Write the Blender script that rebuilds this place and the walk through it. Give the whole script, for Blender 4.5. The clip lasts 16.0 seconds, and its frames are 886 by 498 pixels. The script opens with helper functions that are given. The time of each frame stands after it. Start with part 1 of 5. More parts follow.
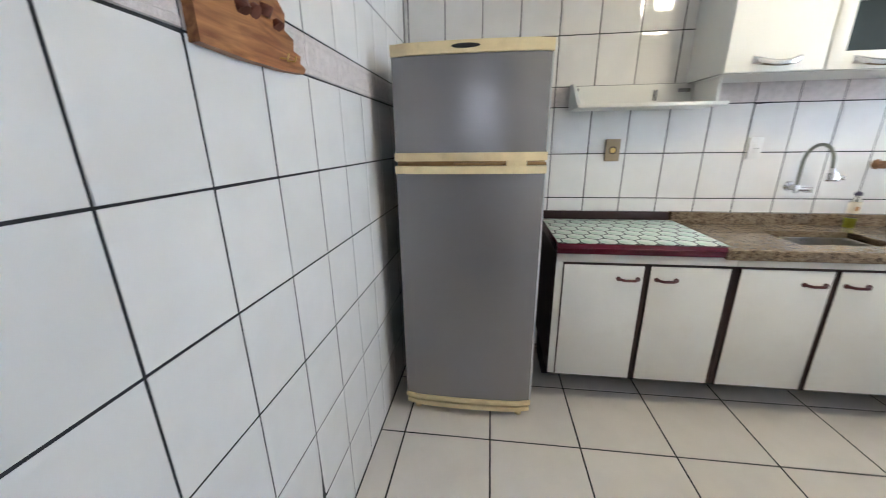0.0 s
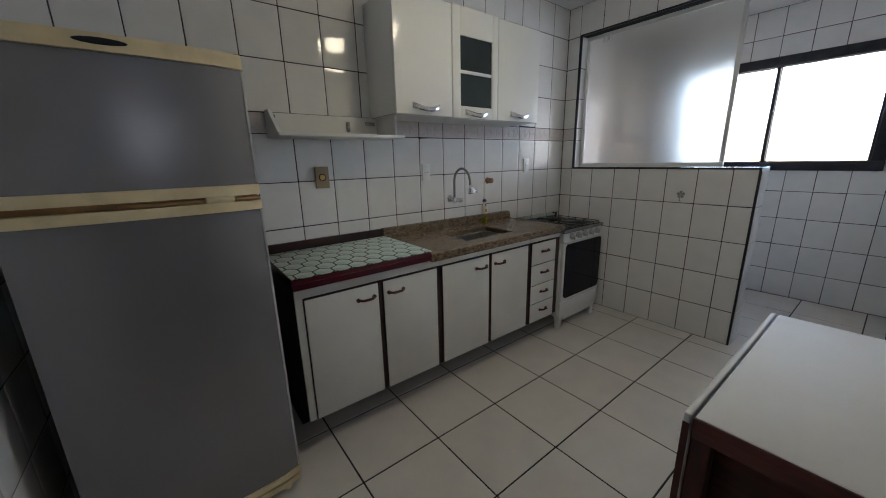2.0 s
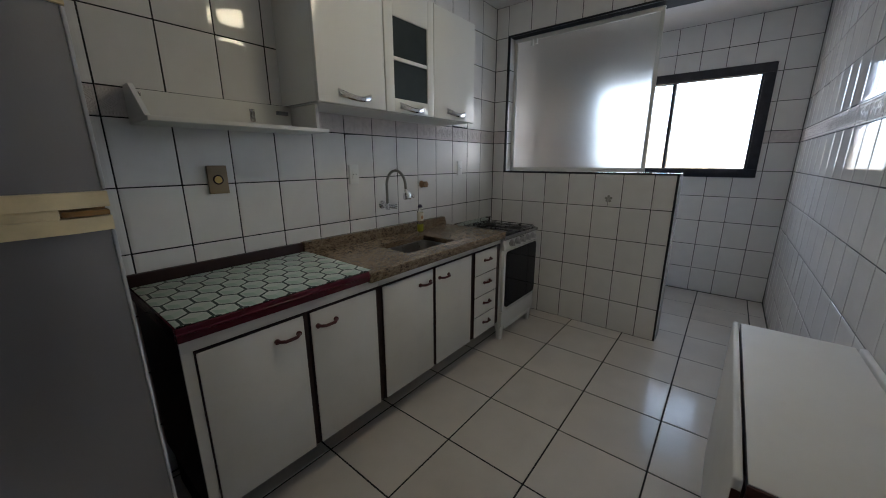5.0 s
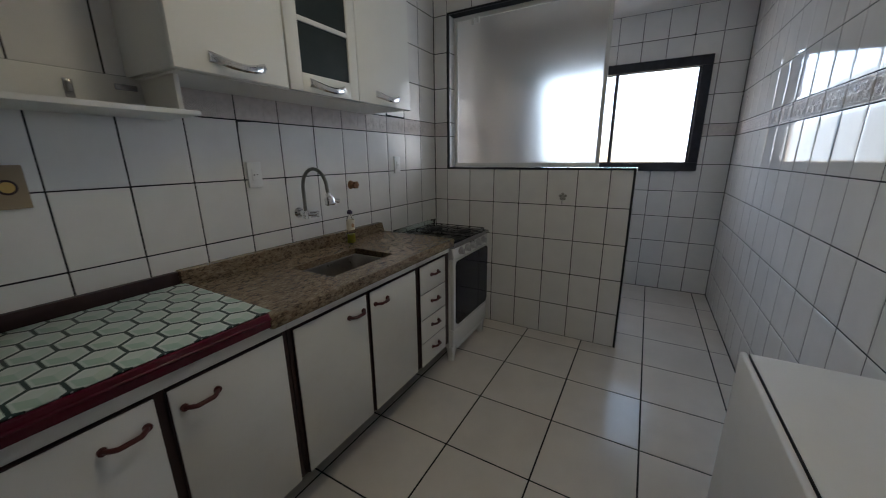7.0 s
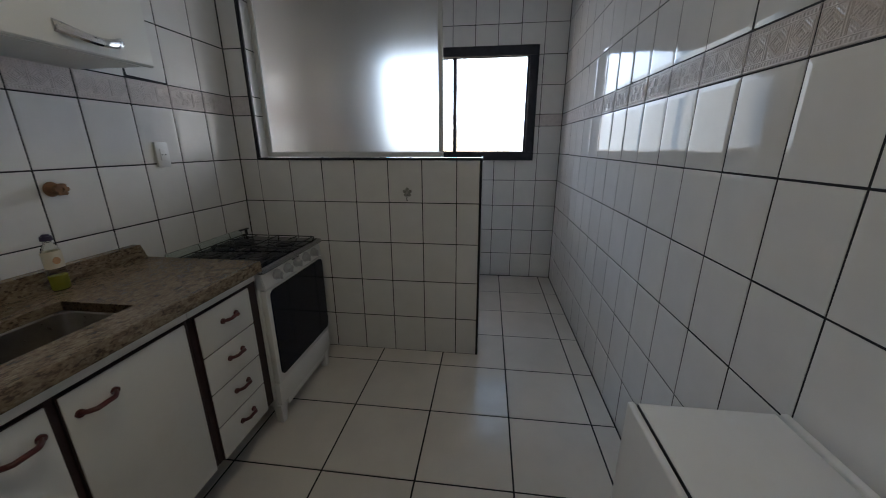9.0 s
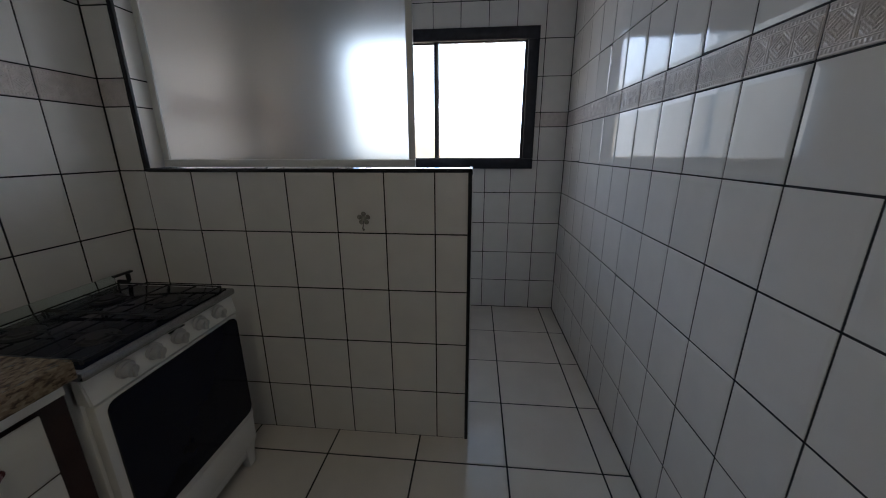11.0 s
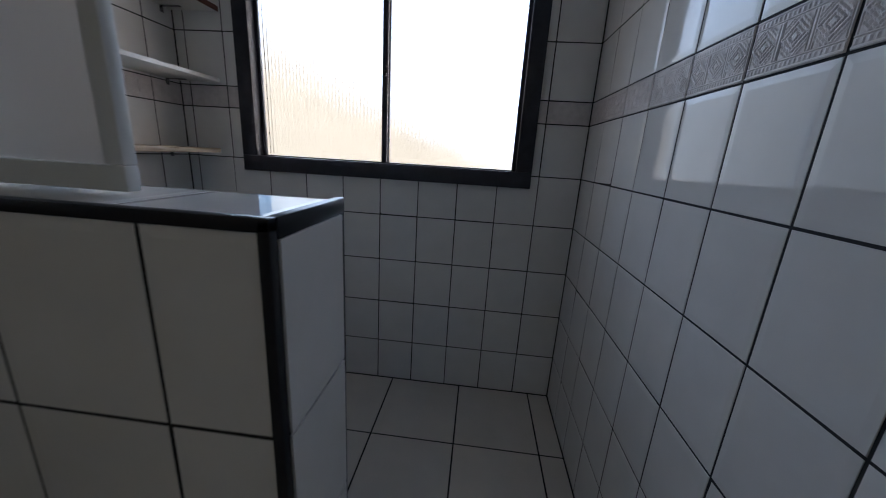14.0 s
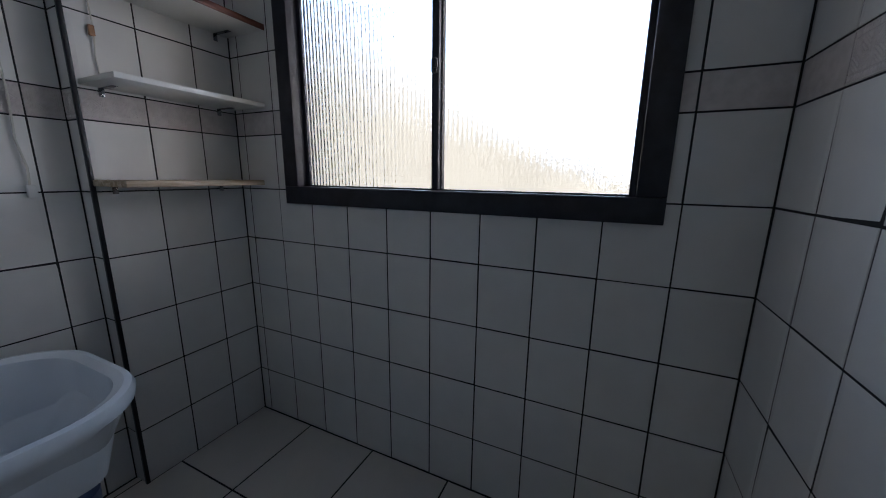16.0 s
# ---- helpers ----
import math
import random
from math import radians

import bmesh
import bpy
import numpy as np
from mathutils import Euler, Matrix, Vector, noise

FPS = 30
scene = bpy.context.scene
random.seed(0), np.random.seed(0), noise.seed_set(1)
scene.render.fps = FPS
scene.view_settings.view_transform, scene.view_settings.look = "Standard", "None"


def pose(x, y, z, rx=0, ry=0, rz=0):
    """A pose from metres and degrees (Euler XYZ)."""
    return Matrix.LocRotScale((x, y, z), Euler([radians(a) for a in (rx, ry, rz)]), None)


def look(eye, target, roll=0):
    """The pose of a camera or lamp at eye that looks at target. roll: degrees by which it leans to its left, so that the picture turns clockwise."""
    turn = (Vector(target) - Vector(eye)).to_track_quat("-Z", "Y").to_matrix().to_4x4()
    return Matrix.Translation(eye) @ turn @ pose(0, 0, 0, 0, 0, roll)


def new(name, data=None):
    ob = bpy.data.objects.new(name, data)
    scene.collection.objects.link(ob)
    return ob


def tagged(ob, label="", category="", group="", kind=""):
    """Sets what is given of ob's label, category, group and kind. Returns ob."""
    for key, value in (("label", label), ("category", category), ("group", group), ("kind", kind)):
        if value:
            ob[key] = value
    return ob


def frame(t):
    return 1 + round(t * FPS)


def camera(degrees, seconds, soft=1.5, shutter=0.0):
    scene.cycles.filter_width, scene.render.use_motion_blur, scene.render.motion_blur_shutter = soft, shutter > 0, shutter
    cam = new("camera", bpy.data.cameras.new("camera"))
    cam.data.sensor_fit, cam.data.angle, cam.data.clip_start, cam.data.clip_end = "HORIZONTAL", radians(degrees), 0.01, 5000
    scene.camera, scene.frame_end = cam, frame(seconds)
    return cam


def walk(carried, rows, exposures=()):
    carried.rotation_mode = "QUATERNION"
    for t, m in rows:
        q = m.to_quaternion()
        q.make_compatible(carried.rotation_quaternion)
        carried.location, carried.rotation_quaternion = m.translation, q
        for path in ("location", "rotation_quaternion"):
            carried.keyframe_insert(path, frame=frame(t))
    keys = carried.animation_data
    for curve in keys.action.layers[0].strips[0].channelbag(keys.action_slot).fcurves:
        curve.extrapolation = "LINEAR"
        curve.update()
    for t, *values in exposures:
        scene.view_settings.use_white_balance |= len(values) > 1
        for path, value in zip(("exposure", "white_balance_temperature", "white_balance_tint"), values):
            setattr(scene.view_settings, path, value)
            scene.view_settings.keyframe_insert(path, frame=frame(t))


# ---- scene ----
cam = camera(103.2, 16.0, soft=1.0, shutter=0.18)
PATH = [
    (0, (-0.01, 0.015, 1.321), (-0.265, 1.912, 0.74), -0.8),
    (0.5, (-0.103, 0.043, 1.346), (0.368, 1.897, 0.763), -1.5),
    (1, (-0.132, 0.061, 1.344), (0.859, 1.689, 0.737), -0.2),
    (1.5, (-0.109, 0.074, 1.342), (1.04, 1.602, 0.754), -0.1),
    (2, (-0.034, 0.133, 1.344), (1.144, 1.673, 0.856), -1.3),
    (2.5, (0.081, 0.178, 1.344), (1.393, 1.618, 0.893), -0.5),
    (3, (0.142, 0.196, 1.338), (1.613, 1.466, 0.867), -0.2),
    (3.5, (0.115, 0.247, 1.347), (1.791, 1.234, 0.885), -1.2),
    (4, (0.031, 0.318, 1.346), (1.725, 1.275, 0.883), 0.1),
    (4.2, (0.0, 0.352, 1.344), (1.618, 1.423, 0.861), 0.1),
    (6.3, (0.298, 0.505, 1.336), (1.775, 1.765, 0.853), -0.2),
    (6.5, (0.327, 0.531, 1.334), (1.831, 1.753, 0.838), -0.5),
    (7, (0.414, 0.641, 1.334), (2.093, 1.603, 0.83), -0.6),
    (7.5, (0.483, 0.721, 1.343), (2.285, 1.385, 0.783), -0.8),
    (8, (0.629, 0.737, 1.318), (2.502, 1.142, 0.745), -0.8),
    (8.5, (0.821, 0.698, 1.323), (2.727, 1.047, 0.827), -0.1),
    (9, (0.94, 0.667, 1.322), (2.844, 0.91, 0.759), -0.2),
    (9.2, (1.003, 0.678, 1.319), (2.921, 0.842, 0.78), 0.1),
    (11.3, (1.719, 0.692, 1.328), (3.636, 0.871, 0.789), -0.2),
    (11.5, (1.799, 0.697, 1.331), (3.731, 0.826, 0.831), 0.2),
    (12, (2.002, 0.702, 1.335), (3.943, 0.825, 0.868), 0.4),
    (12.5, (2.156, 0.714, 1.335), (4.07, 0.733, 0.755), 1.0),
    (13, (2.326, 0.616, 1.341), (4.251, 0.881, 0.867), 0.9),
    (13.5, (2.462, 0.538, 1.333), (4.363, 0.907, 0.833), 0.8),
    (14, (2.667, 0.506, 1.327), (4.591, 0.68, 0.808), 3.5),
    (14.5, (2.852, 0.491, 1.329), (4.783, 0.534, 0.796), 1.7),
    (15, (3.015, 0.457, 1.331), (4.929, 0.775, 0.844), 0.3),
    (15.5, (3.178, 0.392, 1.324), (5.006, 1.079, 0.885), 0.8),
    (16, (3.288, 0.404, 1.319), (5.063, 1.232, 0.912), 0.7),
]
EXPOSURES = [
    (0, 1.33, 6200, 17), (0.5, 1.28, 6150, 17), (1.0, 0.86, 6150, 17), (1.5, -0.08, 6200, 17), (2.0, -0.38, 6200, 17), (2.5, -0.45, 6200, 17), (3.0, -0.53, 6220, 17), (4.0, -0.88, 6250, 17), (6.5, -0.67, 6300, 17), (7.0, -0.83, 6300, 17),
    (8.0, -1.1, 6350, 17), (9.0, -1.05, 6350, 17), (11.5, -1.56, 6350, 18), (12.5, -1.75, 6300, 18), (14.0, -1.88, 5950, 18), (16.0, -1.98, 5750, 16),
]
walk(cam, [(t, look(eye, target, roll)) for t, eye, target, roll in PATH], EXPOSURES)

# ---- plan, in metres ----
WEST, EAST, SOUTH, NORTH, CEIL = -0.5, 4.492, 0.01, 2.175, 2.585
PART_X0, PART_X1, PART_END, PART_TOP, LINTEL = 2.98, 3.165, 0.705, 1.255, 2.35
JAMB_Y = 2.045
PILLAR_X, PILLAR_Y = 3.91, 2.088
DOOR_X1 = 0.32
COL, ROW, JOINT = 0.2025, 0.2495, 0.0042
BORDER = (6 * ROW, 6 * ROW + 0.104)
ROWS_Z = [i * ROW for i in range(7)] + [BORDER[1] + i * ROW for i in range(5)]
WIN_Y0, WIN_Y1, WIN_Z0, WIN_Z1 = 0.255, 1.755, 1.187, 2.175

# ---- light ----
world = bpy.data.worlds.new("sky")
scene.world = world
world.use_nodes = True
wn = world.node_tree.nodes
sky = wn.new("ShaderNodeTexSky")
sky.sky_type, sky.sun_disc = "NISHITA", False
sky.sun_elevation, sky.sun_rotation = radians(55), radians(250)
world.node_tree.links.new(sky.outputs[0], wn["Background"].inputs[0])
wn["Background"].inputs[1].default_value = 0.1


def area_lamp(name, m, size_x, size_y, watts, colour, spread=180):
    data = bpy.data.lights.new(name, "AREA")
    data.shape, data.size, data.size_y, data.energy, data.color, data.spread = "RECTANGLE", size_x, size_y, watts, colour, radians(spread)
    ob = new(name, data)
    ob.matrix_world = m
    return ob


# daylight in the window's opening
area_lamp("window_daylight", look((EAST - 0.045, 1.02, 1.68), (0, 1.02, 1.6)), 1.32, 0.8, 7.5, (0.42, 0.71, 1.0), 130)
sun = bpy.data.lights.new("sun", "SUN")
sun.energy, sun.angle, sun.color = 2.0, radians(0.5), (1.0, 0.95, 0.88)
new("sun", sun).matrix_world = look((0, 0, 0), (-math.cos(radians(55)) * math.sin(radians(250)), -math.cos(radians(55)) * math.cos(radians(250)), -math.sin(radians(55))))


# ---- materials ----
def material(name, colour, rough=0.5, metal=0.0, vary=0.06, scale=6.0, bump=0.0, bump_scale=60.0, spec=0.5, coat=0.0, rough_vary=0.0, random_tint=0.0, stain=None, transmission=0.0, ior=1.45):
    m = bpy.data.materials.new(name)
    m.use_nodes = True
    nt = m.node_tree
    b = nt.nodes["Principled BSDF"]
    N, L = nt.nodes.new, nt.links.new
    b.inputs["Roughness"].default_value = rough
    b.inputs["Metallic"].default_value = metal
    b.inputs["Specular IOR Level"].default_value = spec
    b.inputs["Coat Weight"].default_value = coat
    b.inputs["Transmission Weight"].default_value = transmission
    b.inputs["IOR"].default_value = ior
    tc = N("ShaderNodeVectorMath")
    coord = N("ShaderNodeTexCoord")
    L(coord.outputs["Object"], tc.inputs[0])
    if random_tint:
        shift = N("ShaderNodeObjectInfo")
        grow = N("ShaderNodeMath")
        grow.operation = "MULTIPLY"
        grow.inputs[1].default_value = 300.0
        L(shift.outputs["Random"], grow.inputs[0])
        L(grow.outputs[0], tc.inputs[1])
    base = N("ShaderNodeRGB")
    base.outputs[0].default_value = (*colour, 1)
    out = base.outputs[0]
    if vary:
        n = N("ShaderNodeTexNoise")
        n.inputs["Scale"].default_value, n.inputs["Detail"].default_value = scale, 8
        L(tc.outputs[0], n.inputs["Vector"])
        hsv = N("ShaderNodeHueSaturation")
        r = N("ShaderNodeMapRange")
        r.inputs["From Min"].default_value, r.inputs["From Max"].default_value = 0.3, 0.7
        r.inputs["To Min"].default_value, r.inputs["To Max"].default_value = 1 - vary, 1 + vary
        L(n.outputs[0], r.inputs[0])
        L(r.outputs[0], hsv.inputs["Value"])
        L(out, hsv.inputs["Color"])
        out = hsv.outputs[0]
        if rough_vary:
            q = N("ShaderNodeMapRange")
            q.inputs["From Min"].default_value, q.inputs["From Max"].default_value = 0.3, 0.7
            q.inputs["To Min"].default_value, q.inputs["To Max"].default_value = max(0.02, rough - rough_vary), rough + rough_vary
            L(n.outputs[0], q.inputs[0])
            L(q.outputs[0], b.inputs["Roughness"])
    if random_tint:
        info = N("ShaderNodeObjectInfo")
        r = N("ShaderNodeMapRange")
        r.inputs["To Min"].default_value, r.inputs["To Max"].default_value = 1 - random_tint, 1 + random_tint
        L(info.outputs["Random"], r.inputs[0])
        hsv = N("ShaderNodeHueSaturation")
        L(r.outputs[0], hsv.inputs["Value"])
        L(out, hsv.inputs["Color"])
        out = hsv.outputs[0]
    if stain:
        n = N("ShaderNodeTexNoise")
        n.inputs["Scale"].default_value, n.inputs["Detail"].default_value, n.inputs["Roughness"].default_value = stain[1], 6, 0.7
        L(tc.outputs[0], n.inputs["Vector"])
        r = N("ShaderNodeMapRange")
        r.inputs["From Min"].default_value, r.inputs["From Max"].default_value, r.inputs["To Max"].default_value = 0.52, 0.75, stain[2]
        L(n.outputs[0], r.inputs[0])
        mix = N("ShaderNodeMix")
        mix.data_type = "RGBA"
        L(r.outputs[0], mix.inputs["Factor"])
        L(out, mix.inputs["A"])
        mix.inputs["B"].default_value = (*stain[0], 1)
        out = mix.outputs["Result"]
    L(out, b.inputs["Base Color"])
    if bump:
        n = N("ShaderNodeTexNoise")
        n.inputs["Scale"].default_value, n.inputs["Detail"].default_value = bump_scale, 3
        L(tc.outputs[0], n.inputs["Vector"])
        bp = N("ShaderNodeBump")
        bp.inputs["Strength"].default_value, bp.inputs["Distance"].default_value = bump, 0.002
        L(n.outputs[0], bp.inputs["Height"])
        L(bp.outputs[0], b.inputs["Normal"])
    return m


def wood(name, dark, light, rough=0.45, scale=3.0, along="X"):
    m = material(name, dark, rough, vary=0)
    nt = m.node_tree
    N, L = nt.nodes.new, nt.links.new
    b = nt.nodes["Principled BSDF"]
    tc, mp = N("ShaderNodeTexCoord"), N("ShaderNodeMapping")
    mp.inputs["Scale"].default_value = {"X": (1, 9, 9), "Y": (9, 1, 9), "Z": (9, 9, 1)}[along]
    n = N("ShaderNodeTexNoise")
    n.inputs["Scale"].default_value, n.inputs["Detail"].default_value, n.inputs["Distortion"].default_value = scale, 7, 1.2
    L(tc.outputs["Object"], mp.inputs[0])
    L(mp.outputs[0], n.inputs["Vector"])
    cr = N("ShaderNodeValToRGB")
    cr.color_ramp.elements[0].position, cr.color_ramp.elements[0].color = 0.35, (*dark, 1)
    cr.color_ramp.elements[1].position, cr.color_ramp.elements[1].color = 0.68, (*light, 1)
    L(n.outputs[0], cr.inputs[0])
    L(cr.outputs[0], b.inputs["Base Color"])
    bp = N("ShaderNodeBump")
    bp.inputs["Strength"].default_value, bp.inputs["Distance"].default_value = 0.25, 0.001
    L(n.outputs[0], bp.inputs["Height"])
    L(bp.outputs[0], b.inputs["Normal"])
    return m


def granite(name):
    m = material(name, (0.3, 0.25, 0.2), 0.22, vary=0)
    nt = m.node_tree
    N, L = nt.nodes.new, nt.links.new
    b = nt.nodes["Principled BSDF"]
    tc = N("ShaderNodeTexCoord")
    v = N("ShaderNodeTexVoronoi")
    v.inputs["Scale"].default_value = 190
    n = N("ShaderNodeTexNoise")
    n.inputs["Scale"].default_value, n.inputs["Detail"].default_value, n.inputs["Roughness"].default_value = 55, 9, 0.75
    mp = N("ShaderNodeMapping")
    mp.inputs["Scale"].default_value = (0.55, 1, 1)
    L(tc.outputs["Object"], mp.inputs[0])
    for k in (v, n):
        L(mp.outputs[0], k.inputs["Vector"])
    cr = N("ShaderNodeValToRGB")
    e = cr.color_ramp.elements
    e[0].position, e[0].color = 0.32, (0.05, 0.035, 0.026, 1)
    e[1].position, e[1].color = 0.74, (0.31, 0.25, 0.18, 1)
    for pos, c in ((0.42, (0.1, 0.068, 0.045)), (0.5, (0.19, 0.135, 0.085)), (0.6, (0.24, 0.18, 0.115))):
        k = e.new(pos)
        k.color = (*c, 1)
    mixv = N("ShaderNodeMath")
    mixv.operation = "MULTIPLY_ADD"
    sep = N("ShaderNodeSeparateColor")
    L(v.outputs["Color"], sep.inputs[0])
    L(sep.outputs[0], mixv.inputs[0])
    mixv.inputs[1].default_value = 0.22
    off = N("ShaderNodeMath")
    off.operation = "SUBTRACT"
    L(n.outputs[0], off.inputs[0])
    off.inputs[1].default_value = 0.08
    L(off.outputs[0], mixv.inputs[2])
    L(mixv.outputs[0], cr.inputs[0])
    L(cr.outputs[0], b.inputs["Base Color"])
    return m


def hex_print(name, size_x, size_y):
    """A printed mat: dark green outlines of long hexagons on white, with pale green facets."""
    m = material(name, (0.8, 0.8, 0.78), 0.45, vary=0)
    nt = m.node_tree
    N, L = nt.nodes.new, nt.links.new
    b = nt.nodes["Principled BSDF"]
    tc, mp = N("ShaderNodeTexCoord"), N("ShaderNodeMapping")
    mp.inputs["Scale"].default_value = (1 / size_x, 1 / size_y, 0)
    mp.inputs["Location"].default_value = (50, 50, 0)
    L(tc.outputs["Object"], mp.inputs[0])

    def vmath(op, a, bb=None, cc=None):
        k = N("ShaderNodeVectorMath")
        k.operation = op
        for i, s in enumerate((a, bb, cc)):
            if s is None:
                continue
            if isinstance(s, tuple):
                k.inputs[i].default_value = s
            else:
                L(s, k.inputs[i])
        return k

    def fmath(op, a, bb=None):
        k = N("ShaderNodeMath")
        k.operation = op
        for i, s in enumerate((a, bb)):
            if s is None:
                continue
            if isinstance(s, (int, float)):
                k.inputs[i].default_value = s
            else:
                L(s, k.inputs[i])
        return k.outputs[0]

    r, h = (1.0, 1.7320508, 1.0), (0.5, 0.8660254, 0.5)
    a = vmath("SUBTRACT", vmath("MODULO", mp.outputs[0], r).outputs[0], h).outputs[0]
    c = vmath("SUBTRACT", vmath("MODULO", vmath("SUBTRACT", mp.outputs[0], h).outputs[0], r).outputs[0], h).outputs[0]
    flat_a, flat_c = vmath("MULTIPLY", a, (1, 1, 0)).outputs[0], vmath("MULTIPLY", c, (1, 1, 0)).outputs[0]
    nearer = fmath("LESS_THAN", vmath("LENGTH", flat_a).outputs["Value"], vmath("LENGTH", flat_c).outputs["Value"])
    mx = N("ShaderNodeMix")
    mx.data_type = "VECTOR"
    L(nearer, mx.inputs["Factor"])
    L(flat_c, mx.inputs["A"])
    L(flat_a, mx.inputs["B"])
    g = mx.outputs["Result"]
    ag = vmath("ABSOLUTE", g).outputs[0]
    sx = N("ShaderNodeSeparateXYZ")
    L(ag, sx.inputs[0])
    d = fmath("MAXIMUM", vmath("DOT_PRODUCT", ag, (0.5, 0.8660254, 0)).outputs["Value"], sx.outputs[0])
    line = fmath("GREATER_THAN", d, 0.447)
    sg = N("ShaderNodeSeparateXYZ")
    L(g, sg.inputs[0])
    rise = fmath("ADD", sg.outputs[1], fmath("MULTIPLY", sg.outputs[0], 0.577))
    fall = fmath("SUBTRACT", sg.outputs[1], fmath("MULTIPLY", sg.outputs[0], 0.577))
    top = fmath("MULTIPLY", fmath("GREATER_THAN", rise, 0.0), fmath("GREATER_THAN", fall, 0.0))
    side = fmath("GREATER_THAN", sg.outputs[0], 0.0)
    m1 = N("ShaderNodeMix")
    m1.data_type = "RGBA"
    L(side, m1.inputs["Factor"])
    m1.inputs["A"].default_value, m1.inputs["B"].default_value = (0.4, 0.54, 0.45, 1), (0.52, 0.62, 0.54, 1)
    m4 = N("ShaderNodeMix")
    m4.data_type = "RGBA"
    L(top, m4.inputs["Factor"])
    L(m1.outputs["Result"], m4.inputs["A"])
    m4.inputs["B"].default_value = (0.6, 0.66, 0.6, 1)
    rim = fmath("GREATER_THAN", d, 0.37)
    m3 = N("ShaderNodeMix")
    m3.data_type = "RGBA"
    L(fmath("MULTIPLY", rim, 0.5), m3.inputs["Factor"])
    L(m4.outputs["Result"], m3.inputs["A"])
    m3.inputs["B"].default_value = (0.74, 0.75, 0.72, 1)
    m2 = N("ShaderNodeMix")
    m2.data_type = "RGBA"
    L(line, m2.inputs["Factor"])
    L(m3.outputs["Result"], m2.inputs["A"])
    m2.inputs["B"].default_value = (0.012, 0.035, 0.028, 1)
    L(m2.outputs["Result"], b.inputs["Base Color"])
    return m


def glowing(name, colour, strength):
    m = bpy.data.materials.new(name)
    m.use_nodes = True
    b = m.node_tree.nodes["Principled BSDF"]
    b.inputs["Base Color"].default_value = (*colour, 1)
    b.inputs["Emission Color"].default_value = (*colour, 1)
    b.inputs["Emission Strength"].default_value = strength
    return m


def ribbed_glass(name):
    """Clear glass rolled with fine upright ribs."""
    m = bpy.data.materials.new(name)
    m.use_nodes = True
    nt = m.node_tree
    N, L = nt.nodes.new, nt.links.new
    b = nt.nodes["Principled BSDF"]
    b.inputs["Base Color"].default_value = (0.97, 0.98, 0.98, 1)
    b.inputs["Transmission Weight"].default_value = 1.0
    b.inputs["Roughness"].default_value = 0.04
    b.inputs["IOR"].default_value = 1.4
    tc, mp = N("ShaderNodeTexCoord"), N("ShaderNodeMapping")
    mp.inputs["Scale"].default_value = (0, 1, 0.0)
    L(tc.outputs["Object"], mp.inputs[0])
    w = N("ShaderNodeTexWave")
    w.bands_direction = "Y"
    w.inputs["Scale"].default_value, w.inputs["Distortion"].default_value, w.inputs["Detail"].default_value, w.inputs["Detail Scale"].default_value = 17, 0.5, 2, 3
    L(mp.outputs[0], w.inputs["Vector"])
    n = N("ShaderNodeTexNoise")
    n.inputs["Scale"].default_value = 70
    L(tc.outputs["Object"], n.inputs["Vector"])
    ad = N("ShaderNodeMath")
    ad.operation = "MULTIPLY_ADD"
    L(n.outputs[0], ad.inputs[0])
    ad.inputs[1].default_value = 0.45
    L(w.outputs["Fac"], ad.inputs[2])
    w2 = N("ShaderNodeTexWave")
    w2.bands_direction = "Z"
    w2.inputs["Scale"].default_value, w2.inputs["Distortion"].default_value, w2.inputs["Detail"].default_value, w2.inputs["Detail Scale"].default_value = 15, 1.2, 2, 6
    L(tc.outputs["Object"], w2.inputs["Vector"])
    ad2 = N("ShaderNodeMath")
    ad2.operation = "MULTIPLY_ADD"
    L(w2.outputs["Fac"], ad2.inputs[0])
    ad2.inputs[1].default_value = 0.25
    L(ad.outputs[0], ad2.inputs[2])
    bp = N("ShaderNodeBump")
    bp.inputs["Strength"].default_value, bp.inputs["Distance"].default_value = 1.0, 0.0036
    L(ad2.outputs[0], bp.inputs["Height"])
    L(bp.outputs[0], b.inputs["Normal"])
    return m


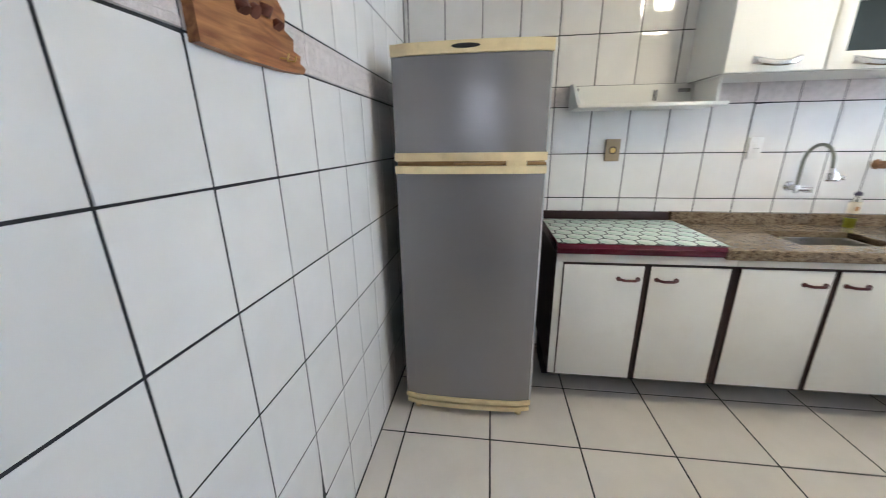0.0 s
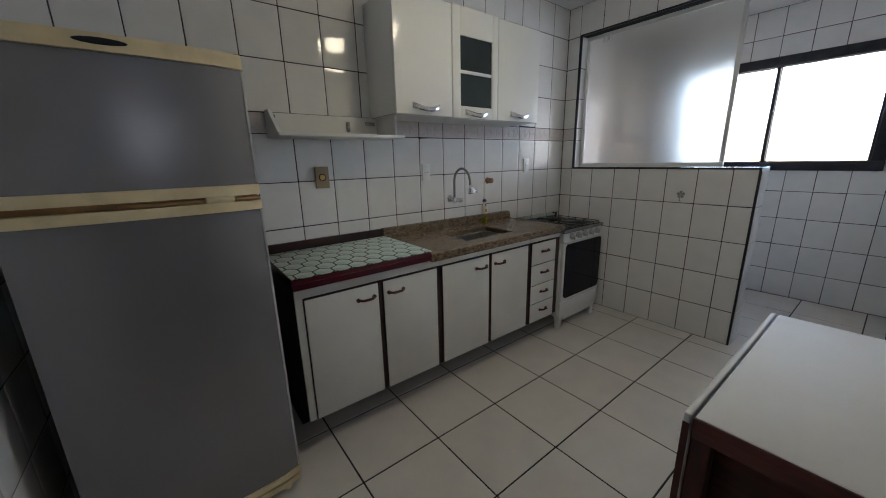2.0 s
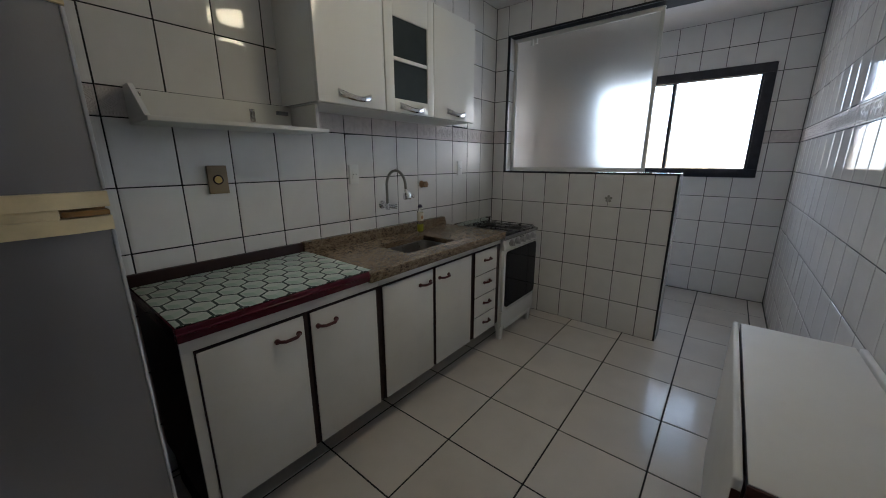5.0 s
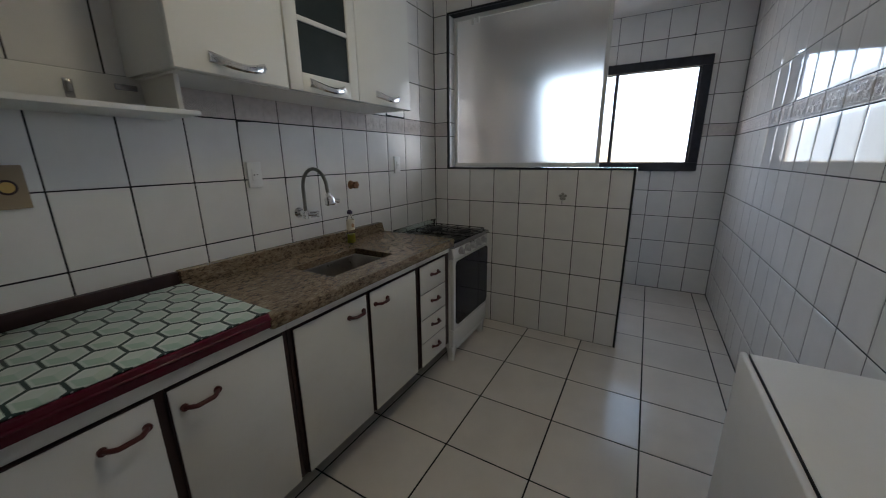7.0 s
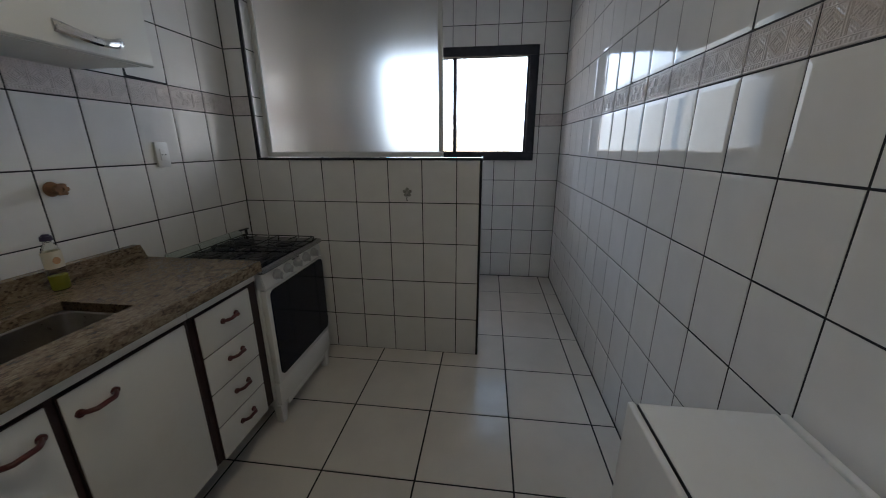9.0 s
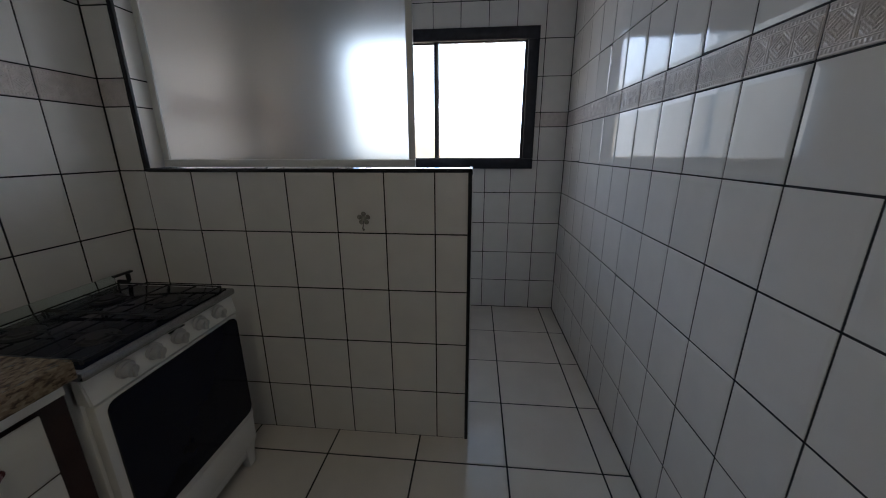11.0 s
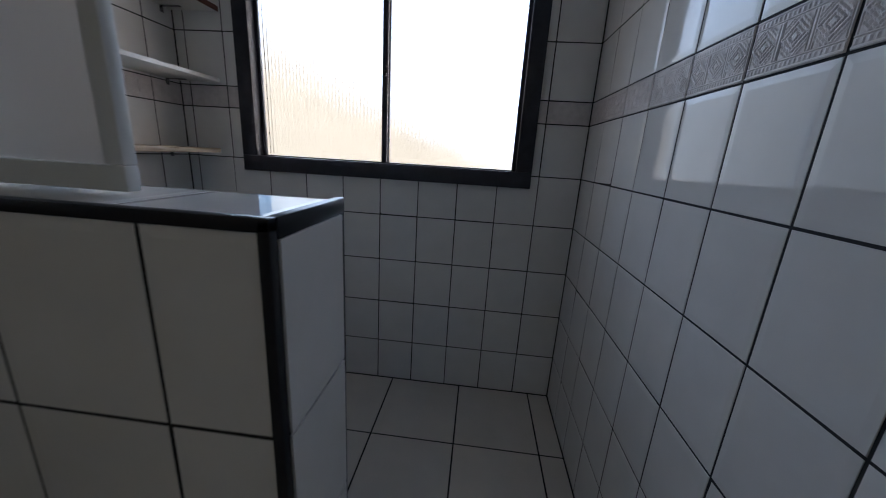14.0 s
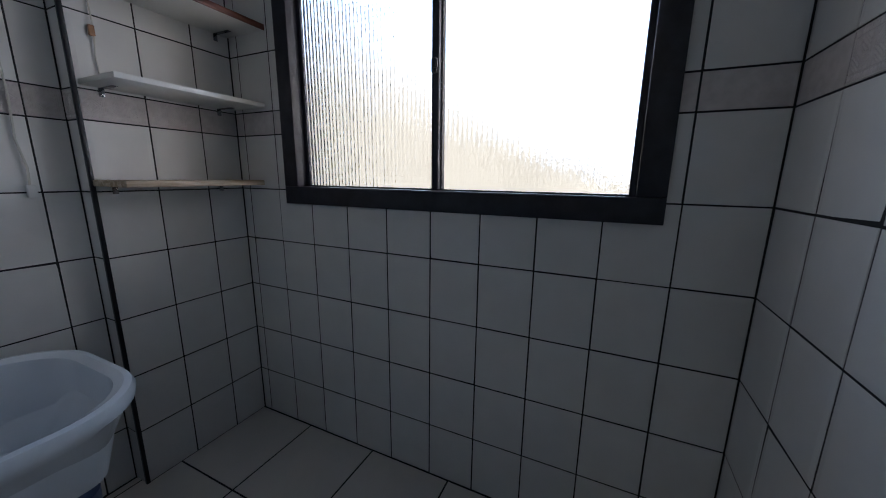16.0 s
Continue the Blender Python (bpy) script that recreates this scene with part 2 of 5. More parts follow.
def far_view(name):
    """Bright hazy daylight over sunlit ochre houses and dry trees."""
    m = bpy.data.materials.new(name)
    m.use_nodes = True
    nt = m.node_tree
    N, L = nt.nodes.new, nt.links.new
    nt.nodes.remove(nt.nodes["Principled BSDF"])
    em = N("ShaderNodeEmission")
    tc = N("ShaderNodeTexCoord")
    sp = N("ShaderNodeSeparateXYZ")
    L(tc.outputs["Object"], sp.inputs[0])
    n = N("ShaderNodeTexNoise")
    n.inputs["Scale"].default_value, n.inputs["Detail"].default_value = 0.9, 6
    L(tc.outputs["Object"], n.inputs["Vector"])
    hill = N("ShaderNodeMath")
    hill.operation = "MULTIPLY_ADD"
    L(n.outputs[0], hill.inputs[0])
    hill.inputs[1].default_value = 2.2
    L(sp.outputs[2], hill.inputs[2])
    slope = N("ShaderNodeMath")
    slope.operation = "MULTIPLY_ADD"
    L(sp.outputs[1], slope.inputs[0])
    slope.inputs[1].default_value = -0.42
    L(hill.outputs[0], slope.inputs[2])
    mr = N("ShaderNodeMapRange")
    mr.inputs["From Min"].default_value, mr.inputs["From Max"].default_value = 0.95, 2.85
    L(slope.outputs[0], mr.inputs[0])
    n2 = N("ShaderNodeTexNoise")
    n2.inputs["Scale"].default_value, n2.inputs["Detail"].default_value = 5.0, 8
    L(tc.outputs["Object"], n2.inputs["Vector"])
    cr = N("ShaderNodeValToRGB")
    cr.color_ramp.elements[0].position, cr.color_ramp.elements[0].color = 0.38, (0.32, 0.27, 0.19, 1)
    cr.color_ramp.elements[1].position, cr.color_ramp.elements[1].color = 0.62, (1.65, 1.48, 1.12, 1)
    L(n2.outputs[0], cr.inputs[0])
    mx = N("ShaderNodeMix")
    mx.data_type = "RGBA"
    L(mr.outputs[0], mx.inputs["Factor"])
    L(cr.outputs[0], mx.inputs["A"])
    # unseen south end, brightened and warmed to give the pillar tiles warm reflections
    south_glow = N("ShaderNodeMapRange")
    south_glow.inputs["From Min"].default_value, south_glow.inputs["From Max"].default_value = -2.0, -10.0
    L(sp.outputs[1], south_glow.inputs[0])
    haze = N("ShaderNodeMix")
    haze.data_type = "RGBA"
    L(south_glow.outputs[0], haze.inputs["Factor"])
    haze.inputs["A"].default_value, haze.inputs["B"].default_value = (3.4, 4.2, 5.1, 1), (6.2, 5.4, 4.3, 1)
    L(haze.outputs["Result"], mx.inputs["B"])
    L(mx.outputs["Result"], em.inputs[0])
    em.inputs[1].default_value = 4.2
    L(em.outputs[0], nt.nodes["Material Output"].inputs[0])
    return m


M_TILE = material("glazed_white_tile", (0.775, 0.76, 0.745), 0.055, vary=0.03, scale=9, bump=0.05, bump_scale=14, random_tint=0.025, rough_vary=0.02, spec=0.44)
M_BORDER = material("pale_relief_tile", (0.66, 0.605, 0.595), 0.2, vary=0.08, scale=40, random_tint=0.03)
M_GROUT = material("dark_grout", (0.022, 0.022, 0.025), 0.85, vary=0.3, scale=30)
M_FLOOR = material("floor_tile", (0.72, 0.675, 0.63), 0.15, vary=0.05, scale=5, bump=0.03, spec=0.6, bump_scale=25, random_tint=0.03, rough_vary=0.05, stain=((0.58, 0.53, 0.48), 16, 0.1))
M_PAINT = material("white_wall_paint", (0.79, 0.775, 0.765), 0.7, vary=0.04, scale=2, bump=0.2, bump_scale=200)
M_CEIL = material("ceiling_paint", (0.8, 0.785, 0.78), 0.75, vary=0.04, scale=2, bump=0.15, bump_scale=120)
M_TRIM = material("black_trim", (0.012, 0.012, 0.016), 0.35, vary=0.2)
M_ALU = material("white_aluminium", (0.66, 0.66, 0.64), 0.35, vary=0.05)
M_WINFRAME = material("dark_painted_steel", (0.022, 0.021, 0.03), 0.4, vary=0.3, scale=20, bump=0.1)
M_FRIDGE = material("grey_fridge_enamel", (0.27, 0.262, 0.27), 0.27, vary=0.03, scale=1.5, bump=0.06, bump_scale=220, metal=0.5)
# near-black: the deep shade beside the fridge is put into this colour
M_FRIDGE_SIDE = material("fridge_side_shade", (0.02, 0.02, 0.024), 0.5, vary=0.06, scale=3)
M_CREAM = material("yellowed_plastic", (0.77, 0.63, 0.38), 0.42, vary=0.1, scale=12, stain=((0.5, 0.38, 0.2), 18, 0.3))
M_OLDBRASS = material("browned_plastic", (0.3, 0.17, 0.06), 0.4, vary=0.25, scale=14)
M_WHITE_LAM = material("white_laminate", (0.74, 0.73, 0.7), 0.38, vary=0.03, scale=4, stain=((0.6, 0.56, 0.5), 9, 0.2))
M_TABLETOP = material("worn_white_laminate", (0.76, 0.75, 0.73), 0.55, vary=0.03, scale=4, stain=((0.64, 0.6, 0.55), 9, 0.2), spec=0.35)
M_WHITE_GLOSS = material("white_gloss_board", (0.8, 0.8, 0.77), 0.14, vary=0.02, scale=3)
M_WINE = material("wine_red_laminate", (0.085, 0.007, 0.018), 0.26, vary=0.15, scale=20)
M_DARKWINE = material("dark_brown_edge", (0.03, 0.012, 0.012), 0.45, vary=0.2, scale=20)
M_HANDLE = material("brown_plastic_handle", (0.085, 0.018, 0.018), 0.3, vary=0.1)
M_MAHOGANY = wood("mahogany_stained_wood", (0.04, 0.008, 0.006), (0.1, 0.022, 0.015), 0.42, 4, "Z")
M_MAHOGANY_X = wood("mahogany_rail", (0.045, 0.009, 0.006), (0.11, 0.023, 0.015), 0.42, 4, "Y")
M_PINE = wood("varnished_pine", (0.2, 0.07, 0.025), (0.46, 0.21, 0.08), 0.42, 5, "Y")
M_REDWOOD = wood("reddish_edging", (0.1, 0.03, 0.02), (0.2, 0.07, 0.045), 0.5, 5, "X")
M_SHELFWOOD = wood("bare_shelf_wood", (0.26, 0.19, 0.12), (0.56, 0.47, 0.37), 0.6, 4, "X")
M_CHROME = material("chrome", (0.82, 0.82, 0.84), 0.12, metal=1.0, vary=0.03)
M_SINK = material("worn_sink_steel", (0.37, 0.34, 0.31), 0.36, metal=1.0, vary=0.12, scale=30, rough_vary=0.1)
M_STEEL = material("brushed_steel", (0.34, 0.34, 0.35), 0.24, metal=1.0, vary=0.08, scale=25)
M_GRANITE = granite("brown_granite")
M_MAT = hex_print("hexagon_print", 0.083, 0.096)
M_STOVE = material("white_stove_enamel", (0.76, 0.76, 0.75), 0.22, vary=0.03)
M_KNOB = material("grey_knob", (0.42, 0.42, 0.43), 0.35, vary=0.06)
M_BLACKGLASS = material("black_oven_glass", (0.006, 0.008, 0.02), 0.1, vary=0.1, spec=0.22)
M_IRON = material("black_iron", (0.015, 0.015, 0.016), 0.5, vary=0.2, scale=30)
M_BEIGE = material("beige_plate", (0.31, 0.235, 0.15), 0.45, vary=0.1)
M_BRASS = material("brass", (0.6, 0.42, 0.16), 0.3, metal=1.0, vary=0.1)
M_RUST = material("worn_brown_flange", (0.28, 0.15, 0.08), 0.55, vary=0.3, scale=40, metal=0.3)
M_PLASTIC = material("white_plastic", (0.76, 0.76, 0.75), 0.3, vary=0.03)
M_GREYPLASTIC = material("pale_grey_plastic", (0.55, 0.55, 0.57), 0.35, vary=0.04)
M_BLACKPLASTIC = material("black_plastic", (0.015, 0.015, 0.018), 0.35, vary=0.1)
M_TANK = material("white_tub_plastic", (0.68, 0.7, 0.73), 0.25, vary=0.03, scale=4)
M_CABGLASS = material("smoked_cabinet_glass", (0.035, 0.045, 0.048), 0.08, vary=0.15, scale=5)
M_FROST = material("frosted_acrylic", (0.67, 0.645, 0.6), 0.47, vary=0, transmission=1.0, ior=1.2)
M_RIBBED = ribbed_glass("ribbed_glass")
M_LIDGLASS = material("clear_lid_glass", (0.8, 0.9, 0.88), 0.03, vary=0, transmission=1.0, ior=1.2)
M_LAMP = glowing("lamp_glass", (1.0, 0.91, 0.62), 41.0)
M_VIEW = far_view("far_view")
M_YELLOW = material("yellow_green_soap", (0.34, 0.34, 0.03), 0.15, vary=0.08, scale=40)
M_CLEARPLASTIC = material("clear_bottle_plastic", (0.96, 0.95, 0.88), 0.05, vary=0, transmission=1.0, ior=1.15)
M_TAPSTEEL = material("dull_hose_steel", (0.26, 0.26, 0.23), 0.32, metal=0.9, vary=0.15, scale=120)
M_BOTTLE = material("pale_bottle_plastic", (0.75, 0.68, 0.55), 0.3, vary=0.05)
M_LABEL = material("orange_label", (0.5, 0.27, 0.13), 0.45, vary=0.25, scale=40)
M_PURPLE = material("purple_cap", (0.06, 0.045, 0.09), 0.35, vary=0.1)
M_CORD = material("old_white_cord", (0.62, 0.6, 0.55), 0.7, vary=0.1)


# ---- mesh helpers ----
def box(bm, x0, x1, y0, y1, z0, z1, bevel=0.0, segments=2):
    got = bmesh.ops.create_cube(bm, size=1, matrix=Matrix.Translation(((x0 + x1) / 2, (y0 + y1) / 2, (z0 + z1) / 2)) @ Matrix.Diagonal((x1 - x0, y1 - y0, z1 - z0, 1)))
    if bevel:
        edges = list({e for v in got["verts"] for e in v.link_edges})
        bmesh.ops.bevel(bm, geom=edges, offset=bevel, segments=segments, profile=0.5, affect="EDGES")
    return bm


def boxed(*a, **k):
    return box(bmesh.new(), *a, **k)


def rod(bm, a, b, r, r2=None, segments=16):
    a, b = Vector(a), Vector(b)
    m = Matrix.Translation((a + b) / 2) @ (b - a).to_track_quat("Z", "Y").to_matrix().to_4x4()
    bmesh.ops.create_cone(bm, cap_ends=True, segments=segments, radius1=r, radius2=r if r2 is None else r2, depth=(b - a).length, matrix=m)
    return bm


def tube(bm, points, r, segments=10):
    """A round bar along a line of points."""
    pts = [Vector(p) for p in points]
    rings, side = [], None
    for i, p in enumerate(pts):
        d = (pts[min(i + 1, len(pts) - 1)] - pts[max(i - 1, 0)]).normalized()
        if side is None:
            side = d.orthogonal().normalized()
        side = (side - d * side.dot(d)).normalized()
        up = d.cross(side)
        rings.append([bm.verts.new(p + r * (math.cos(2 * math.pi * k / segments) * side + math.sin(2 * math.pi * k / segments) * up)) for k in range(segments)])
    for a, b in zip(rings, rings[1:]):
        for k in range(segments):
            bm.faces.new((a[k], a[(k + 1) % segments], b[(k + 1) % segments], b[k]))
    bm.faces.new(rings[0][::-1])
    bm.faces.new(rings[-1])
    return bm


def loft(bm, rings, cap_first=True, cap_last=True):
    """Faces between closed rings with equal counts of points."""
    made = [[bm.verts.new(p) for p in ring] for ring in rings]
    n = len(made[0])
    for a, b in zip(made, made[1:]):
        for k in range(n):
            bm.faces.new((a[k], a[(k + 1) % n], b[(k + 1) % n], b[k]))
    if cap_first:
        bm.faces.new(made[0][::-1])
    if cap_last:
        bm.faces.new(made[-1])
    return bm


def round_rect(cx, cy, z, hx, hy, r, steps=5):
    pts = []
    for sx, sy, a0 in ((1, 1, 0), (-1, 1, 90), (-1, -1, 180), (1, -1, 270)):
        for i in range(steps + 1):
            a = radians(a0 + 90 * i / steps)
            pts.append((cx + sx * (hx - r) + r * math.cos(a), cy + sy * (hy - r) + r * math.sin(a), z))
    return pts


ORIGIN = {}


def finish(bm, name, mat, origin, smooth_angle=35):
    me = bpy.data.meshes.new(name)
    bmesh.ops.recalc_face_normals(bm, faces=bm.faces)
    bmesh.ops.translate(bm, verts=bm.verts, vec=-Vector(origin))
    for e in bm.edges:
        e.smooth = not (len(e.link_faces) == 2 and e.calc_face_angle(0) > radians(smooth_angle))
    for f in bm.faces:
        f.smooth = True
    bm.to_mesh(me)
    bm.free()
    me.materials.append(mat)
    return me


def thing(name, base, label, category, group="", kind=""):
    ob = new(name)
    ob.empty_display_size = 0.1
    ob.location = base
    ORIGIN[ob.name] = Vector(base)
    return tagged(ob, label, category, group, kind)


def part(name, bm, mat, parent, label="", kind=""):
    """Links a bmesh in world coordinates as one mesh object under a thing or a part."""
    o = ORIGIN[parent.name]
    ob = new(name, finish(bm, name, mat, o))
    ob.parent = parent
    ORIGIN[ob.name] = o
    return tagged(ob, label, "", "", kind)


def solid(name, bm, mat, label, category, group="", kind="", base=(0, 0, 0)):
    """A thing or a piece of the setting that is one mesh."""
    ob = new(name, finish(bm, name, mat, base))
    ob.location = base
    ORIGIN[ob.name] = Vector(base)
    return tagged(ob, label, category, group, kind)


# ---- tiles ----
TILE_MESHES = {}


def tile_mesh(w, h, mat, rim, depth):
    key = (round(w, 3), round(h, 3), mat.name)
    if key not in TILE_MESHES:
        rings = []
        for inset, z in ((0, -depth), (0, -0.0026), (0.0012, -rim[1]), (rim[0], 0)):
            a, b = w / 2 - min(inset, w * 0.4), h / 2 - min(inset, h * 0.4)
            rings.append([(-a, -b, z), (a, -b, z), (a, b, z), (-a, b, z)])
        bm = loft(bmesh.new(), rings)
        TILE_MESHES[key] = finish(bm, "tile", mat, (0, 0, 0), 0.6)
    return TILE_MESHES[key]


def relief_mesh(w, h):
    """A narrow border tile: beaded edges, and nested diamonds between upright bars, in low relief."""
    key = (round(w, 3), round(h, 3), "relief")
    if key not in TILE_MESHES:
        bm = bmesh.new()
        nx, ny = max(8, round(w / 0.0017)), 52
        cell = 0.2 / 3
        grid = []
        for j in range(ny + 1):
            line = []
            for i in range(nx + 1):
                x, y = (i / nx - 0.5) * w, (j / ny - 0.5) * h
                v = abs(y) / (h / 2)
                z = 0.0
                if 0.72 < v < 0.86:
                    z = 0.0013 * max(0.0, math.sin(x / 0.2 * 2 * math.pi * 21)) ** 0.5
                elif 0.62 < v < 0.68 or 0.92 < v < 0.97:
                    z = 0.0011
                elif v <= 0.58:
                    u = abs(((x + 20.5 * cell) % cell) - cell / 2) / (cell / 2)
                    d = u + v / 0.58
                    if u > 0.94 or 0.8 < u < 0.87:
                        z = 0.0012
                    elif d < 0.24 or 0.38 < d < 0.56 or 0.7 < d < 0.88:
                        z = 0.0015
                    elif u <= 0.76 and (1.06 < d < 1.16 or 1.3 < d < 1.42):
                        z = 0.0011
                edge = min(w / 2 - abs(x), h / 2 - abs(y))
                line.append(bm.verts.new((x, y, -0.002 if edge < 1e-6 else z)))
            grid.append(line)
        for j in range(ny):
            for i in range(nx):
                bm.faces.new((grid[j][i], grid[j][i + 1], grid[j + 1][i + 1], grid[j + 1][i]))
        TILE_MESHES[key] = finish(bm, "border_tile", M_BORDER, (0, 0, 0), 25)
    return TILE_MESHES[key]


def minus(rect, hole):
    """What is left of a rectangle (u0, u1, v0, v1) without a hole."""
    u0, u1, v0, v1 = rect
    a0, a1, b0, b1 = hole
    if a1 <= u0 or a0 >= u1 or b1 <= v0 or b0 >= v1:
        return [rect]
    left = []
    if a0 > u0:
        left.append((u0, a0, v0, v1))
    if a1 < u1:
        left.append((a1, u1, v0, v1))
    m0, m1 = max(u0, a0), min(u1, a1)
    if b0 > v0:
        left.append((m0, m1, v0, b0))
    if b1 < v1:
        left.append((m0, m1, b1, v1))
    return left


def corner_cut(rect, hole):
    """The six corners of a rectangle that a hole cuts at one corner, or None."""
    u0, u1, v0, v1 = rect
    a0, a1, b0, b1 = hole
    if a1 <= u0 or a0 >= u1 or b1 <= v0 or b0 >= v1:
        return None
    cu = a0 if u0 < a0 and a1 >= u1 else a1 if a0 <= u0 and a1 < u1 else None
    cv = b0 if v0 < b0 and b1 >= v1 else b1 if b0 <= v0 and b1 < v1 else None
    if cu is None or cv is None:
        return None
    j = JOINT / 2
    u0, u1, v0, v1 = u0 + j, u1 - j, v0 + j, v1 - j
    right, top = cu == a0, cv == b0
    cu, cv = cu - j if right else cu + j, cv - j if top else cv + j
    if right and top:
        return [(u0, v0), (u1, v0), (u1, cv), (cu, cv), (cu, v1), (u0, v1)]
    if right:
        return [(u0, v0), (cu, v0), (cu, cv), (u1, cv), (u1, v1), (u0, v1)]
    if top:
        return [(u0, v0), (u1, v0), (u1, v1), (cu, v1), (cu, cv), (u0, cv)]
    return [(cu, v0), (u1, v0), (u1, v1), (u0, v1), (u0, cv), (cu, cv)]


def lay(parent, name, mesh, m):
    ob = new(name, mesh)
    ob.parent = parent
    ob.matrix_local = Matrix.Translation(-ORIGIN[parent.name]) @ m
    return ob


TILT = random.Random(5)


def tile_plane(parent, m, u0, u1, v0, v1, us, vs, holes=(), mat=None, tilt=0.2, border=True, plain=(0, 0), rim=(0.015, 0.001), name="tile", joint=JOINT):
    """Tiles on the plane m (its z looks out of the wall), cut at u0..u1, v0..v1 and round the holes."""
    us = [u for u in us if not (0 < u - u0 < 0.02 or 0 < u1 - u < 0.02)]
    for a0, a1 in zip(us, us[1:]):
        for b0, b1 in zip(vs, vs[1:]):
            c = (max(a0, u0), min(a1, u1), max(b0, v0), min(b1, v1))
            if c[1] - c[0] < 0.012 or c[3] - c[2] < 0.012:
                continue
            outline = next((k for k in (corner_cut(c, hole) for hole in holes) if k), None)
            if outline:
                bm = loft(bmesh.new(), [[(u, v, z) for u, v in outline] for z in (-0.006, 0)])
                lay(parent, name, finish(bm, "tile", mat or M_TILE, (0, 0, 0), 0.6), m)
                continue
            rects = [c]
            for hole in holes:
                rects = [k for q in rects for k in minus(q, hole)]
            for r0, r1, s0, s1 in rects:
                w, h = r1 - r0 - joint, s1 - s0 - joint
                if w < 0.01 or h < 0.01:
                    continue
                is_border = border and abs(b0 - BORDER[0]) < 1e-6
                if is_border:
                    mesh = tile_mesh(w, h, M_BORDER, rim, 0.006) if plain[0] < (r0 + r1) / 2 < plain[1] else relief_mesh(w, h)
                else:
                    mesh = tile_mesh(w, h, mat or M_TILE, rim, 0.006)
                turn = pose(0, 0, 0, TILT.gauss(0, tilt), TILT.gauss(0, tilt), 0)
                lay(parent, "border_tile" if is_border else name, mesh, m @ Matrix.Translation(((r0 + r1) / 2, (s0 + s1) / 2, 0)) @ turn)


def steps(start, step, low, high):
    """Joint lines start + k * step that cover low..high."""
    k = math.floor((low - start) / step)
    out = []
    while start + k * step < high + step:
        out.append(start + k * step)
        k += 1
    return out


def plane_facing(axis, at):
    """A wall plane: u runs along the wall in world x or y, v is height, z looks into the room."""
    if axis == "-y":
        return Matrix(((1, 0, 0, 0), (0, 0, -1, at), (0, 1, 0, 0), (0, 0, 0, 1)))
    if axis == "+y":
        return Matrix(((-1, 0, 0, 0), (0, 0, 1, at), (0, 1, 0, 0), (0, 0, 0, 1)))
    if axis == "+x":
        return Matrix(((0, 0, 1, at), (1, 0, 0, 0), (0, 1, 0, 0), (0, 0, 0, 1)))
    if axis == "-x":
        return Matrix(((0, 0, -1, at), (-1, 0, 0, 0), (0, 1, 0, 0), (0, 0, 0, 1)))
    return Matrix.Translation((0, 0, at))


def flipped(pair):
    return sorted(-k for k in pair)


# ---- the shell ----
G = 0.002
wall_north = solid("wall_north", boxed(WEST - 0.15, EAST + 0.15, NORTH + G, NORTH + 0.15, 0, CEIL), M_GROUT, "kitchen wall of white glazed tiles with a relief border", "wall", kind="structure")
bm = bmesh.new()
box(bm, DOOR_X1, EAST + 0.15, SOUTH - 0.15, SOUTH - G, 0, CEIL)
box(bm, WEST - 0.15, DOOR_X1, SOUTH - 0.15, SOUTH - G, 2.1, CEIL)
wall_south = solid("wall_south", bm, M_GROUT, "long wall of glossy white tiles with a relief border", "wall", kind="structure")
wall_west = solid("wall_west", boxed(WEST - 0.15, WEST - G, SOUTH - 0.15, NORTH + G, 0, CEIL), M_GROUT, "white tiled wall beside the refrigerator", "wall", kind="structure")
bm = bmesh.new()
X0, X1 = EAST + G, EAST + 0.15
box(bm, X0, X1, SOUTH - 0.15, NORTH + G, 0, WIN_Z0 + 0.02)
box(bm, X0, X1, SOUTH - 0.15, NORTH + G, WIN_Z1 - 0.02, CEIL)
box(bm, X0, X1, SOUTH - 0.15, WIN_Y0 + 0.02, WIN_Z0 + 0.02, WIN_Z1 - 0.02)
box(bm, X0, X1, WIN_Y1 - 0.02, NORTH + G, WIN_Z0 + 0.02, WIN_Z1 - 0.02)
wall_east = solid("wall_east", bm, M_GROUT, "white tiled laundry wall with a window", "wall", kind="structure")
bm = bmesh.new()
box(bm, PART_X0 + G, PART_X1 - G, PART_END + G, NORTH + G, 0, PART_TOP - G)
box(bm, PART_X0 + G, PART_X1 - G, JAMB_Y + G, NORTH + G, PART_TOP - G, LINTEL + G)
box(bm, PART_X0 + G, PART_X1 - G, SOUTH - G, NORTH + G, LINTEL + G, CEIL)
wall_partition = solid("wall_partition", bm, M_GROUT, "half-height tiled partition with a beam above it", "wall", kind="structure")
wall_pillar = solid("wall_pillar", boxed(PILLAR_X + G, EAST + G, PILLAR_Y + G, NORTH + G, 0, CEIL), M_GROUT, "shallow tiled pillar in the laundry corner", "pillar", kind="structure")
floor = solid("floor", boxed(-1.5, EAST + 0.15, -2.0, NORTH + 0.15, -0.12, -G), M_GROUT, "floor of large cream ceramic tiles with dark joints", "floor", kind="structure")
ceiling = solid("ceiling", boxed(-1.5, EAST + 0.15, -2.0, NORTH + 0.15, CEIL, CEIL + 0.12), M_CEIL, "plain white painted ceiling", "ceiling", kind="structure")
